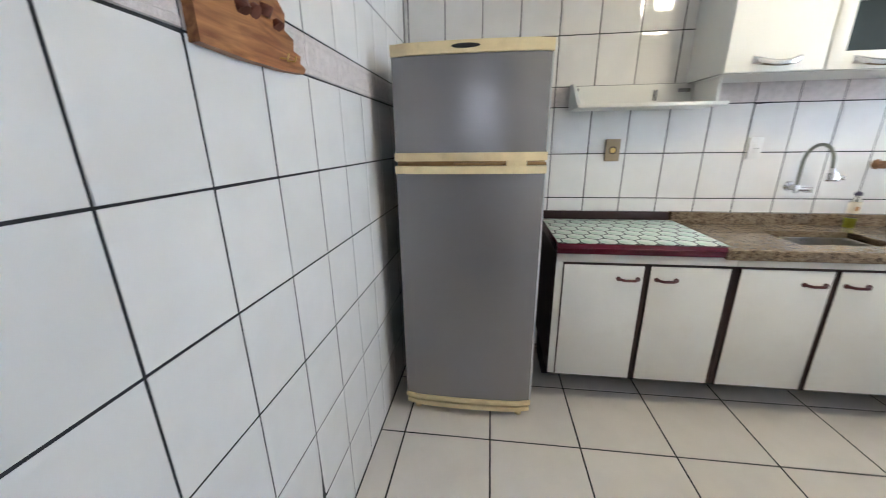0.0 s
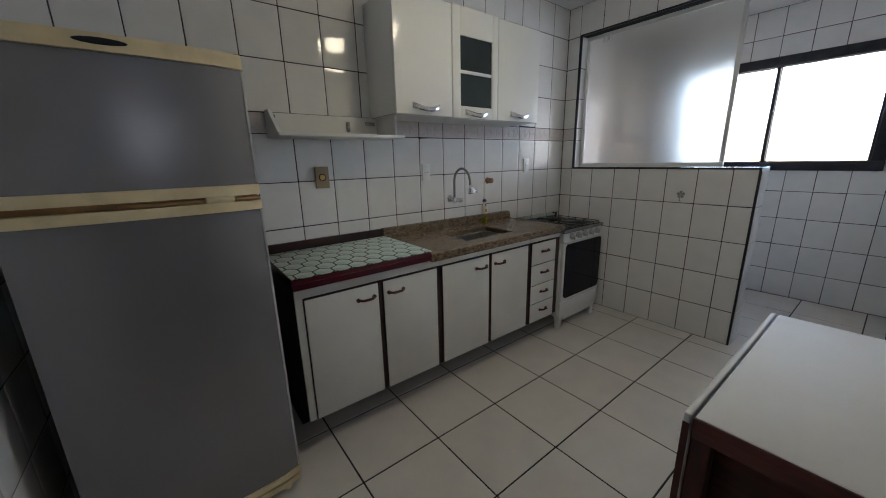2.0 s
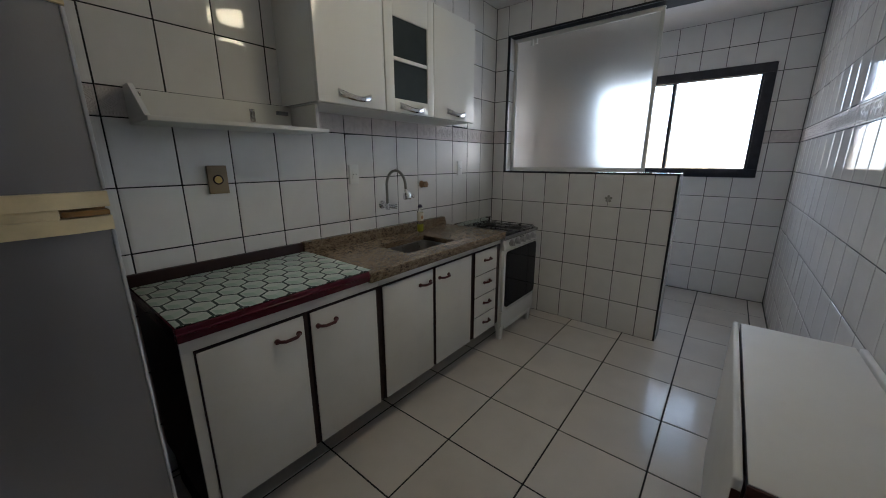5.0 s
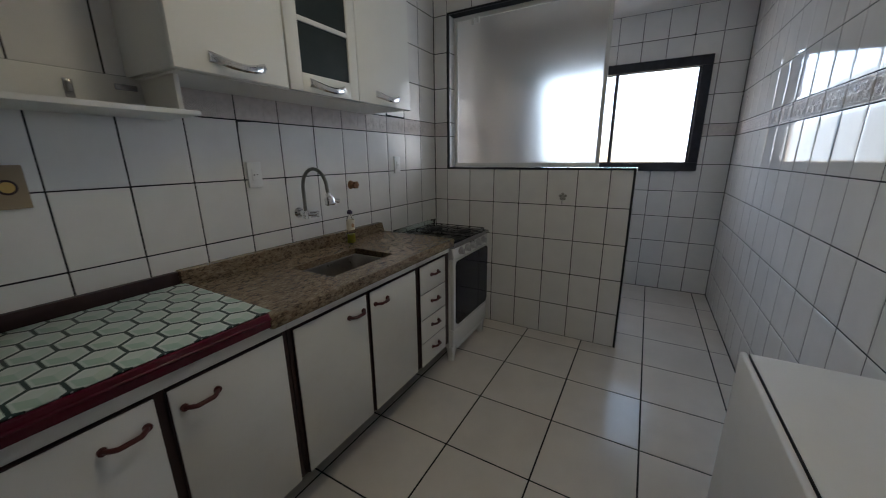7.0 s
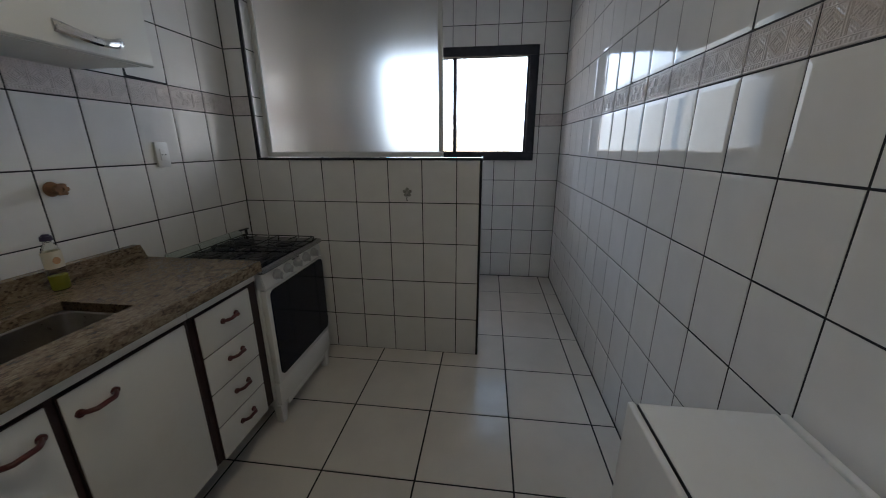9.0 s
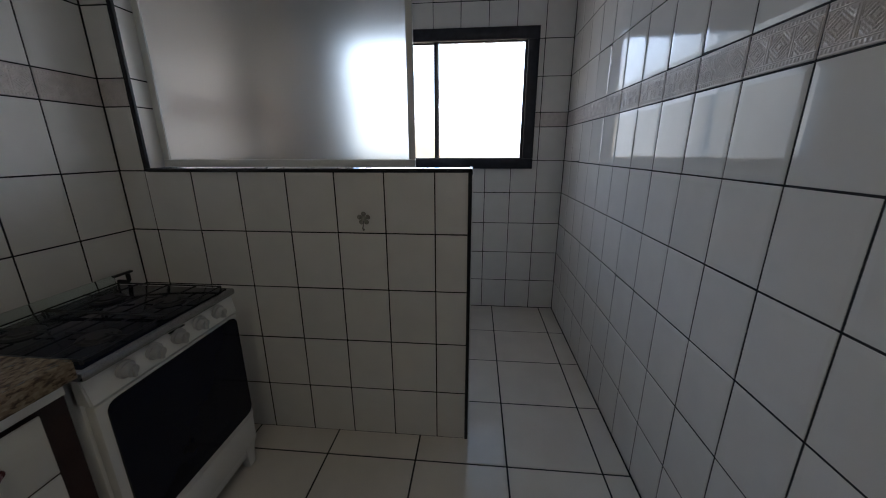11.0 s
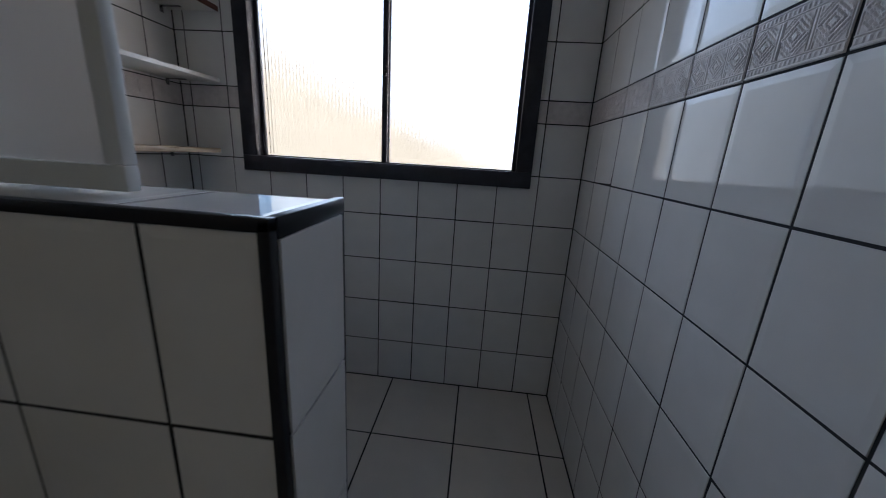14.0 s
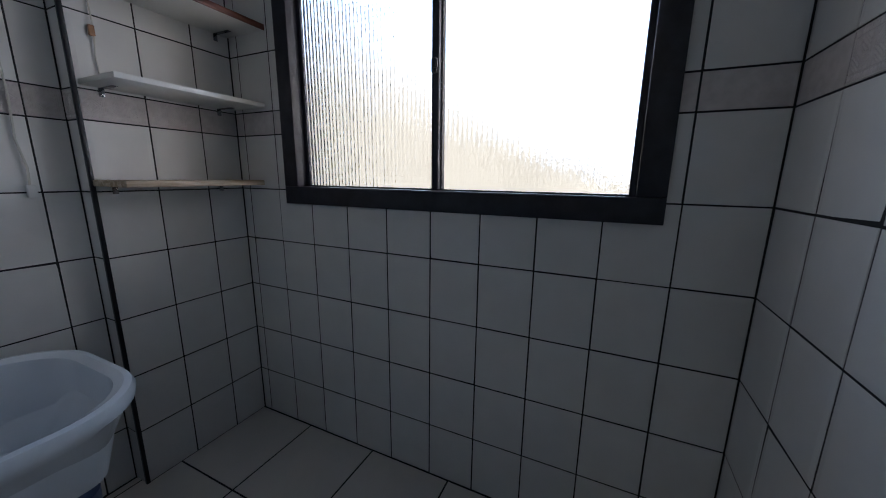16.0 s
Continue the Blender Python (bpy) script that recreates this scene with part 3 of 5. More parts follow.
# the plain hall behind the doorway closes the place
bm = bmesh.new()
box(bm, -1.5, -1.35, -2.0, SOUTH - 0.15, 0, CEIL)
box(bm, 1.35, 1.5, -2.0, SOUTH - 0.15, 0, CEIL)
HW = (-0.14, 0.06, 1.42, 1.92)
box(bm, -1.35, HW[0], -2.0, -1.85, 0, CEIL)
box(bm, HW[1], 1.35, -2.0, -1.85, 0, CEIL)
box(bm, HW[0], HW[1], -2.0, -1.85, 0, HW[2])
box(bm, HW[0], HW[1], -2.0, -1.85, HW[3], CEIL)
box(bm, -1.35, WEST - 0.15, SOUTH - 0.17, SOUTH - 0.152, 0, CEIL)
box(bm, DOOR_X1 + 0.01, 1.35, SOUTH - 0.17, SOUTH - 0.152, 0, CEIL)
solid("wall_hall", bm, M_PAINT, "plain painted hall behind the doorway", "wall", kind="structure")

hall_window = thing("window_2", ((HW[0] + HW[1]) / 2, -1.9, HW[2]), "narrow white-framed window in the hall", "window", kind="structure")
for x0, x1, z0, z1 in ((HW[0], HW[1], HW[2], HW[2] + 0.02), (HW[0], HW[1], HW[3] - 0.02, HW[3]), (HW[0], HW[0] + 0.02, HW[2] + 0.02, HW[3] - 0.02), (HW[1] - 0.02, HW[1], HW[2] + 0.02, HW[3] - 0.02)):
    part("frame_bar", boxed(x0, x1, -1.94, -1.9, z0, z1, 0.003), M_ALU, hall_window)
solid("backdrop", boxed(-1.2, 1.1, -2.6, -2.55, 0.6, 3.0), glowing("pale_sky", (0.86, 0.94, 1.0), 3.8), "pale bright sky outside the hall window", "backdrop", kind="structure", base=(0, -2.6, 1.8))

# ---- window ----
window = thing("window_1", (EAST, 1.02, WIN_Z0), "sliding window with dark steel frame and ribbed glass", "window", kind="structure")
FX0, FX1, FW = EAST - 0.03, EAST + 0.06, 0.078
for y0, y1, z0, z1 in ((WIN_Y0, WIN_Y1, WIN_Z0, WIN_Z0 + FW), (WIN_Y0, WIN_Y1, WIN_Z1 - FW - 0.004, WIN_Z1), (WIN_Y0, WIN_Y0 + FW, WIN_Z0 + FW, WIN_Z1 - FW - 0.004), (WIN_Y1 - FW, WIN_Y1, WIN_Z0 + FW, WIN_Z1 - FW - 0.004)):
    part("window_frame", boxed(FX0, FX1, y0, y1, z0, z1, 0.003), M_WINFRAME, window)
GY0, GY1, GZ0, GZ1 = WIN_Y0 + FW, WIN_Y1 - FW, WIN_Z0 + FW, WIN_Z1 - FW - 0.004
for y0, y1, x in ((GY0 - 0.01, 1.02, EAST + 0.012), (0.985, GY1 + 0.01, EAST + 0.036)):
    sash = bmesh.new()
    s = 0.022
    box(sash, x - 0.009, x + 0.009, y0, y0 + s + 0.006, GZ0 - 0.01, GZ1 + 0.01, 0.002)
    box(sash, x - 0.009, x + 0.009, y1 - s - 0.006, y1, GZ0 - 0.01, GZ1 + 0.01, 0.002)
    box(sash, x - 0.009, x + 0.009, y0, y1, GZ0 - 0.012, GZ0 + 0.006, 0.002)
    box(sash, x - 0.009, x + 0.009, y0, y1, GZ1 - 0.006, GZ1 + 0.012, 0.002)
    sash_ob = part("sash", sash, M_WINFRAME, window)
    pane = part("pane", boxed(x - 0.002, x + 0.002, y0 + s, y1 - s, GZ0, GZ1), M_RIBBED, sash_ob, "ribbed translucent glass pane")
    pane.visible_shadow = False
latch = bmesh.new()
box(latch, EAST - 0.012, EAST + 0.004, 0.996, 1.016, 1.675, 1.725, 0.004)
rod(latch, (EAST - 0.01, 1.004, 1.7), (EAST - 0.026, 0.994, 1.703), 0.007)
box(latch, EAST - 0.032, EAST - 0.022, 0.982, 1.002, 1.685, 1.713, 0.004)
part("latch", latch, M_BLACKPLASTIC, window)
bm = loft(bmesh.new(), [[(4.9 + r * math.sin(radians(a)), 1 + r * math.cos(radians(a)), z) for r, z in ((12, -6), (12, 9), (12.1, 9), (12.1, -6))] for a in range(2, 180, 8)])
view = solid("backdrop", bm, M_VIEW, "hazy bright sky over sunlit houses and trees", "backdrop", kind="structure", base=(16, 1, 1.5))
solid("ground", boxed(EAST + 0.2, 400, -300, 300, -6.2, -6.0), material("dry_ground", (0.3, 0.25, 0.17), 0.9, vary=0.2, scale=0.5), "dry sunlit ground below the window", "ground", kind="structure")

# ---- frosted panel above the partition ----
screen = thing("frosted_screen", (3.07, 1.49, PART_TOP), "frosted panel in a slim white aluminium frame", "glass screen", kind="structure")
PY0, PY1, PZ0, PZ1, PX = 0.935, JAMB_Y - 0.004, PART_TOP + 0.004, LINTEL - 0.004, 3.07
for y0, y1, z0, z1 in ((PY0, PY1, PZ0, PZ0 + 0.032), (PY0, PY1, PZ1 - 0.03, PZ1), (PY0, PY0 + 0.026, PZ0 + 0.032, PZ1 - 0.03), (PY1 - 0.03, PY1, PZ0 + 0.032, PZ1 - 0.03)):
    part("frame_bar", boxed(PX - 0.01, PX + 0.01, y0, y1, z0, z1, 0.003), M_ALU, screen)
frost = part("frosted_pane", boxed(PX - 0.002, PX + 0.002, PY0 + 0.02, PY1 - 0.025, PZ0 + 0.026, PZ1 - 0.025), M_FROST, screen, "frosted translucent pane")
frost.visible_shadow = False
bm = bmesh.new()
for z in (LINTEL - 0.06,):
    box(bm, PX - 0.024, PX - 0.01, 1.87, 1.89, z - 0.02, z + 0.03, 0.003)
    box(bm, PX - 0.024, PX - 0.01, 1.83, 1.85, z - 0.01, z + 0.03, 0.003)
part("clip", bm, M_ALU, screen)

# ---- black corner trims ----
T = 0.011
trims = (
    (PART_X0 - 0.003, PART_X0 + T, PART_END - 0.003, PART_END + T, 0, PART_TOP + 0.001),
    (PART_X0 - 0.003, PART_X0 + T, PART_END - 0.003, JAMB_Y, PART_TOP - 0.012, PART_TOP + 0.003),
    (PART_X0 - 0.003, PART_X0 + T, JAMB_Y - 0.003, JAMB_Y + T, PART_TOP + 0.003, LINTEL),
    (PART_X0 - 0.003, PART_X0 + T, SOUTH, JAMB_Y + T, LINTEL - 0.003, LINTEL + T),
    (PART_X1 - 0.011, PART_X1 + 0.003, PART_END - 0.003, PART_END + 0.008, 0, PART_TOP + 0.001),
    (PART_X0 + T, PART_X1 + 0.003, PART_END - 0.004, PART_END + 0.009, PART_TOP - 0.02, PART_TOP + 0.003),
    (PILLAR_X - 0.003, PILLAR_X + T, PILLAR_Y - 0.003, PILLAR_Y + T, 0, CEIL),
)
for x0, x1, y0, y1, z0, z1 in trims:
    solid("trim", boxed(x0, x1, y0, y1, z0, z1, 0.002), M_TRIM, "black corner trim on the tile edges", "trim", kind="structure")

# ---- refrigerator ----
FR = (-0.402, 0.21, 1.465, 2.1)
fridge = thing("refrigerator", (-0.107, 1.78, 0), "tall grey two-door refrigerator with yellowed cream trim", "refrigerator")
# body takes the near-black, so the gaps at its sides read as shaded
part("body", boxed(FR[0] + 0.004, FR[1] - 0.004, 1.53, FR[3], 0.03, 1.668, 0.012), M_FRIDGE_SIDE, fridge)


def bowed_panel(x0, x1, y_front, y_back, z0, z1, bow, edge=0.012, n=10):
    """An upright panel whose front bows out a little towards the middle."""
    rings = []
    for i in range(n + 1):
        u = i / n
        x = x0 + (x1 - x0) * u
        y = y_front + bow * (2 * u - 1) ** 2
        e = edge if i in (0, n) else 0.0
        rings.append([(x, y + e, z0), (x, y + e, z1), (x, y_back, z1), (x, y_back, z0)])
    return loft(bmesh.new(), rings)


freezer = part("freezer_door", bowed_panel(FR[0], FR[1], 1.468, 1.525, 1.281, 1.636, 0.012), M_FRIDGE, fridge, "grey freezer door")
main_door = part("main_door", bowed_panel(FR[0], FR[1], 1.468, 1.525, 0.104, 1.197, 0.012), M_FRIDGE, fridge, "grey fridge door")
part("top_trim", bowed_panel(FR[0] - 0.003, FR[1] + 0.004, 1.458, 1.56, 1.637, 1.679, 0.018), M_CREAM, freezer, "yellowed top cap")
bm = bmesh.new()
bmesh.ops.create_uvsphere(bm, u_segments=20, v_segments=8, radius=1, matrix=Matrix.Translation((-0.11, 1.459, 1.66)) @ Matrix.Diagonal((0.055, 0.004, 0.009, 1)))
part("badge", bm, M_BLACKPLASTIC, freezer, "dark oval badge")
part("freezer_handle_strip", bowed_panel(FR[0] - 0.002, FR[1] + 0.002, 1.455, 1.526, 1.248, 1.2805, 0.012), M_CREAM, freezer, "yellowed handle strip")
part("door_handle_strip", bowed_panel(FR[0] - 0.002, FR[1] + 0.002, 1.455, 1.526, 1.1975, 1.228, 0.012), M_CREAM, main_door, "yellowed handle strip")
bm = bowed_panel(FR[0] + 0.004, FR[1] - 0.004, 1.48, 1.526, 1.229, 1.247, 0.01)
part("recess", bm, M_OLDBRASS, fridge, "brownish recess between the doors")
for x0, x1 in ((-0.155, 0.05), (0.135, FR[1] - 0.002)):
    part("slot", boxed(x0, x1, 1.462, 1.51, 1.231, 1.243, 0.003), M_OLDBRASS, fridge, "dark finger slot")
# pale strips stand in for light caught on the rounded door edges
for z0, z1, d in ((1.285, 1.634, freezer), (0.108, 1.194, main_door)):
    part("edge_highlight", boxed(FR[1] - 0.004, FR[1] + 0.003, 1.488, 1.526, z0, z1, 0.002), M_GREYPLASTIC, d, "pale strip painted as light on the door edge")
part("grip", boxed(0.052, 0.133, 1.46, 1.52, 1.227, 1.249, 0.005), M_CREAM, fridge)
part("bottom_trim", bowed_panel(FR[0] - 0.002, FR[1] + 0.002, 1.458, 1.53, 0.084, 0.1035, 0.012), M_CREAM, main_door)
# solid brown strip drawn for the shade between the two kick trims
part("kick_gap_shade", bowed_panel(FR[0] + 0.012, FR[1] - 0.012, 1.484, 1.53, 0.068, 0.0835, 0.012), M_OLDBRASS, fridge, "brown strip painted as a shaded gap")
part("kick_grille", bowed_panel(FR[0] + 0.002, FR[1] - 0.002, 1.464, 1.53, 0.044, 0.0675, 0.012), M_CREAM, fridge)
part("kick_foot_rail", bowed_panel(FR[0] + 0.03, FR[1] - 0.03, 1.482, 1.53, 0.026, 0.0435, 0.012), M_CREAM, fridge)
for x in (FR[0] + 0.05, FR[1] - 0.05):
    for y in (1.52, 2.03):
        part("foot", rod(bmesh.new(), (x, y, 0), (x, y, 0.045), 0.017), M_CREAM, fridge)

# ---- base cabinets ----
CY0, CY1, CZ0, CZ1 = 1.65, 2.165, 0.163, 0.815


def bow_handle(x0, x1, y, z, r=0.0065, reach=0.026, sag=0.0):
    bm = bmesh.new()
    pts = []
    for i in range(13):
        u = i / 12
        k = min(1.0, 4.0 * min(u, 1 - u)) ** 0.6
        pts.append((x0 + (x1 - x0) * u, y - reach * k, z - sag * math.sin(math.pi * u)))
    tube(bm, pts, r, 10)
    for x in (x0, x1):
        rod(bm, (x, y + 0.001, z), (x, y - 0.006, z), r * 1.6)
    return bm


def cabinet_unit(x0, x1, label):
    cab = thing("base_cabinet", ((x0 + x1) / 2, (CY0 + CY1) / 2, 0), label, "cabinet", "kitchen base cabinets")
    for a in (x0, x1 - 0.016):
        part("side_panel", boxed(a, a + 0.016, CY0, CY1, CZ0, CZ1), M_DARKWINE if a < 0.4 else M_WHITE_LAM, cab)
    # dark brown bottom carries the shadow that lies below the doors
    part("bottom_panel", boxed(x0 + 0.0165, x1 - 0.0165, CY0 + 0.002, CY1, CZ0, CZ0 + 0.016), M_DARKWINE, cab)
    part("back_panel", boxed(x0 + 0.0165, x1 - 0.0165, CY1 - 0.012, CY1, CZ0 + 0.0165, CZ1), M_WHITE_LAM, cab)
    part("front_panel", boxed(x0 + 0.0165, x1 - 0.0165, CY0 + 0.001, CY0 + 0.01, CZ0 + 0.0165, CZ1), M_DARKWINE, cab)
    part("apron", boxed(x0, x1, CY0 - 0.012, CY0 - 0.0005, 0.776, CZ1, 0.001), M_WHITE_LAM, cab)
    # plinth in grout black: shade under the units is put into its colour
    part("plinth", boxed(x0 + 0.01, x1 - 0.01, 1.86, 2.1, 0, CZ0 - 0.001), M_GROUT, cab, "recessed base, near-black for the shade there")
    return cab


def front_edge(cab, x0, x1):
    part("stile", boxed(x0, x1, CY0 - 0.007, CY0 - 0.0005, CZ0 + 0.002, 0.774), M_DARKWINE, cab, "dark wine-red stile")


def cab_door(cab, x0, x1, handle_x):
    d = part("door", boxed(x0, x1, CY0 - 0.018, CY0 - 0.0012, CZ0 + 0.004, 0.766, 0.0025), M_WHITE_LAM, cab)
    edge = bmesh.new()
    box(edge, x0 - 0.0035, x1 + 0.0035, CY0 - 0.0145, CY0 - 0.0018, CZ0 + 0.002, 0.7695)
    part("edge_band", edge, M_DARKWINE, d, "dark wine-red edging")
    part("handle", bow_handle(handle_x - 0.042, handle_x + 0.042, CY0 - 0.018, 0.703), M_HANDLE, d, "dark red plastic bow handle")


cab1 = cabinet_unit(0.312, 1.087, "white laminate base cabinet with dark red edging")
part("stile", boxed(0.312, 0.344, CY0 - 0.01, CY0 - 0.0005, CZ0 + 0.002, 0.7755), M_WHITE_LAM, cab1, "white end stile")
front_edge(cab1, 0.7, 0.736)
front_edge(cab1, 1.06, 1.086)
cab_door(cab1, 0.349, 0.704, 0.637)
cab_door(cab1, 0.733, 1.066, 0.803)
cab2 = cabinet_unit(1.089, 1.872, "white laminate base cabinet with dark red edging under the sink")
front_edge(cab2, 1.09, 1.112)
front_edge(cab2, 1.468, 1.505)
front_edge(cab2, 1.846, 1.871)
cab_door(cab2, 1.108, 1.474, 1.408)
cab_door(cab2, 1.5, 1.852, 1.57)
cab3 = cabinet_unit(1.874, 2.225, "white laminate drawer unit with four drawers")
front_edge(cab3, 1.875, 1.9)
front_edge(cab3, 2.16, 2.224)
for z0, z1 in ((0.609, 0.766), (0.456, 0.604), (0.313, 0.451), (0.167, 0.308)):
    d = part("drawer", boxed(1.896, 2.166, CY0 - 0.019, CY0 - 0.0012, z0, z1, 0.0025), M_WHITE_LAM, cab3)
    part("edge_band", boxed(1.8935, 2.1685, CY0 - 0.015, CY0 - 0.0018, z0 - 0.002, z1 + 0.002), M_DARKWINE, d, "dark wine-red edging")
    zc = (z0 + z1) / 2 + 0.012
    part("handle", bow_handle(2.005, 2.075, CY0 - 0.019, zc, sag=-0.006), M_HANDLE, d, "dark red plastic bow handle")

# ---- worktops ----
top1 = thing("laminate_worktop", (0.66, 1.9, 0.82), "worktop with a glossy wine-red edge and upstand", "worktop")
part("slab", boxed(0.303, 1.018, 1.625, NORTH - 0.002, 0.826, 0.872, 0.002), M_WINE, top1)
part("bead", rod(bmesh.new(), (0.304, 1.6065, 0.853), (1.017, 1.6065, 0.853), 0.0045, segments=12), M_WINE, top1, "rounded glossy bead")
part("upstand", boxed(0.303, 1.018, 2.15, NORTH - 0.001, 0.8725, 0.922, 0.003), M_DARKWINE, top1, "dark wine upstand")
part("lip", boxed(0.303, 1.018, 1.607, 1.6245, 0.824, 0.872, 0.006), M_WINE, top1)
solid("table_mat", boxed(0.308, 1.03, 1.618, 2.148, 0.8725, 0.8755, 0.001), M_MAT, "plastic mat printed with green and black hexagons", "mat", base=(0.66, 1.88, 0.874))

SX0, SX1, SY0, SY1, GT = 1.385, 1.79, 1.725, 1.985, 0.86
top2 = thing("granite_worktop", (1.63, 1.9, 0.82), "brown speckled granite worktop with a sink cut-out", "worktop")
bm = bmesh.new()
box(bm, 1.0185, SX0, 1.612, NORTH - 0.002, GT - 0.03, GT)
box(bm, SX1, 2.238, 1.612, NORTH - 0.002, GT - 0.03, GT)
box(bm, SX0, SX1, 1.612, SY0, GT - 0.03, GT)
box(bm, SX0, SX1, SY1, NORTH - 0.002, GT - 0.03, GT)
bmesh.ops.remove_doubles(bm, verts=bm.verts, dist=0.0005)
part("slab", bm, M_GRANITE, top2)
part("edge", boxed(1.0185, 2.238, 1.606, 1.63, GT - 0.047, GT + 0.001, 0.006), M_GRANITE, top2)
bm = loft(bmesh.new(), [[(1.02, y, GT + 0.0005), (2.235, y, GT + 0.0005), (2.215, y, 0.92), (1.02, y, 0.925)] for y in (2.138, NORTH - 0.001)])
part("backsplash", bm, M_GRANITE, top2)

sink = thing("sink", ((SX0 + SX1) / 2, (SY0 + SY1) / 2, 0.7), "rectangular stainless steel sink bowl set in granite", "sink")
scx, scy, shx, shy = (SX0 + SX1) / 2, (SY0 + SY1) / 2, (SX1 - SX0) / 2, (SY1 - SY0) / 2
rings = [round_rect(scx, scy, GT - 0.031, shx + 0.02, shy + 0.02, 0.04), round_rect(scx, scy, GT - 0.031, shx - 0.002, shy - 0.002, 0.04), round_rect(scx, scy, GT - 0.034, shx - 0.005, shy - 0.005, 0.04),
         round_rect(scx, scy, 0.725, shx - 0.014, shy - 0.014, 0.045), round_rect(scx, scy, 0.71, shx - 0.03, shy - 0.03, 0.05), round_rect(scx, scy, 0.705, 0.05, 0.05, 0.045)]
part("bowl", loft(bmesh.new(), rings, cap_first=False), M_SINK, sink)
bm = rod(bmesh.new(), (scx, scy, 0.7055), (scx, scy, 0.709), 0.04, segments=24)
rod(bm, (scx, scy, 0.709), (scx, scy, 0.713), 0.028, 0.022, segments=20)
part("drain", bm, M_CHROME, sink)

# ---- stove ----
ST = (2.25, 2.796, 1.62, 2.1, 0.815)
stove = thing("gas_stove", (2.53, 1.86, 0), "white four-burner gas stove with a black oven door", "stove")
bm = bmesh.new()
box(bm, ST[0], ST[1], ST[2] + 0.03, ST[3], 0.105, 0.79, 0.004)
part("body", bm, M_STOVE, stove)
bm = loft(bmesh.new(), [[(x, ST[2] - 0.004, 0.716), (x, ST[2] + 0.012, 0.8), (x, ST[2] + 0.05, 0.8), (x, ST[2] + 0.05, 0.716)] for x in (ST[0], ST[1])])
bmesh.ops.bevel(bm, geom=bm.edges[:], offset=0.004, segments=2, affect="EDGES")
panel = part("control_panel", bm, M_STOVE, stove)
for i in range(5):
    x = ST[0] + 0.1 + i * 0.088
    k = rod(bmesh.new(), (x, ST[2] + 0.004, 0.76), (x, ST[2] - 0.006, 0.758), 0.026, 0.025, 20)
    rod(k, (x, ST[2] - 0.005, 0.758), (x, ST[2] - 0.024, 0.7545), 0.02, 0.017, 20)
    box(k, x - 0.0035, x + 0.0035, ST[2] - 0.03, ST[2] - 0.02, 0.738, 0.772, 0.001)
    part("knob", k, M_KNOB, panel, "grey control knob")
door = part("oven_door", boxed(ST[0] + 0.006, ST[1] - 0.003, ST[2], ST[2] + 0.028, 0.235, 0.71, 0.004), M_STOVE, stove, "oven door")
part("door_glass", loft(bmesh.new(), [[(x, y, z) for x, z, _ in round_rect((ST[0] + ST[1]) / 2 + 0.008, 0.484, 0, (ST[1] - ST[0]) / 2 - 0.022, 0.218, 0.03)] for y in (ST[2] - 0.006, ST[2] - 0.0005)]), M_BLACKGLASS, door, "black glass oven window")
part("lower_panel", boxed(ST[0] + 0.004, ST[1] - 0.004, ST[2] + 0.003, ST[2] + 0.03, 0.112, 0.232, 0.004), M_STOVE, stove)
bm = bmesh.new()
box(bm, ST[0] + 0.07, ST[1] - 0.07, ST[2] + 0.012, ST[2] + 0.03, 0.07, 0.111, 0.003)
part("skirt", bm, M_STOVE, stove)
for x in (ST[0] + 0.035, ST[1] - 0.035):
    for y in (ST[2] + 0.035, ST[3] - 0.04):
        bm = loft(bmesh.new(), [round_rect(x, y, 0.0, 0.02, 0.018, 0.006, 2), round_rect(x, y, 0.06, 0.024, 0.02, 0.006, 2), round_rect(x, y, 0.108, 0.034, 0.024, 0.006, 2)])
        part("leg", bm, M_STOVE, stove)
part("cooktop", boxed(ST[0] - 0.004, ST[1] + 0.004, ST[2] - 0.008, ST[3] + 0.004, 0.79, 0.815, 0.008), M_STEEL, stove, "steel cooktop with rolled edge")
part("glass_top", boxed(ST[0] + 0.014, ST[1] - 0.014, ST[2] + 0.012, ST[3] - 0.014, 0.8155, 0.8185, 0.001), M_BLACKGLASS, stove, "dark glass hob surface")
part("marking", boxed(2.5, 2.56, ST[2] + 0.0015, ST[2] + 0.0075, 0.779, 0.783, 0.0005), M_IRON, panel)
part("lid_glass", boxed(ST[0] + 0.02, ST[1] - 0.02, ST[3] - 0.012, ST[3] - 0.007, 0.818, 0.86, 0.001), M_LIDGLASS, stove, "clear glass rim at the back")
for cx in (ST[0] + 0.15, ST[1] - 0.15):
    for cy in (ST[2] + 0.12, ST[3] - 0.12):
        b = rod(bmesh.new(), (cx, cy, 0.819), (cx, cy, 0.825), 0.05, 0.045, 24)
        rod(b, (cx, cy, 0.824), (cx, cy, 0.829), 0.034, 0.03, 24)
        part("burner", b, M_IRON, stove, "black burner cap")
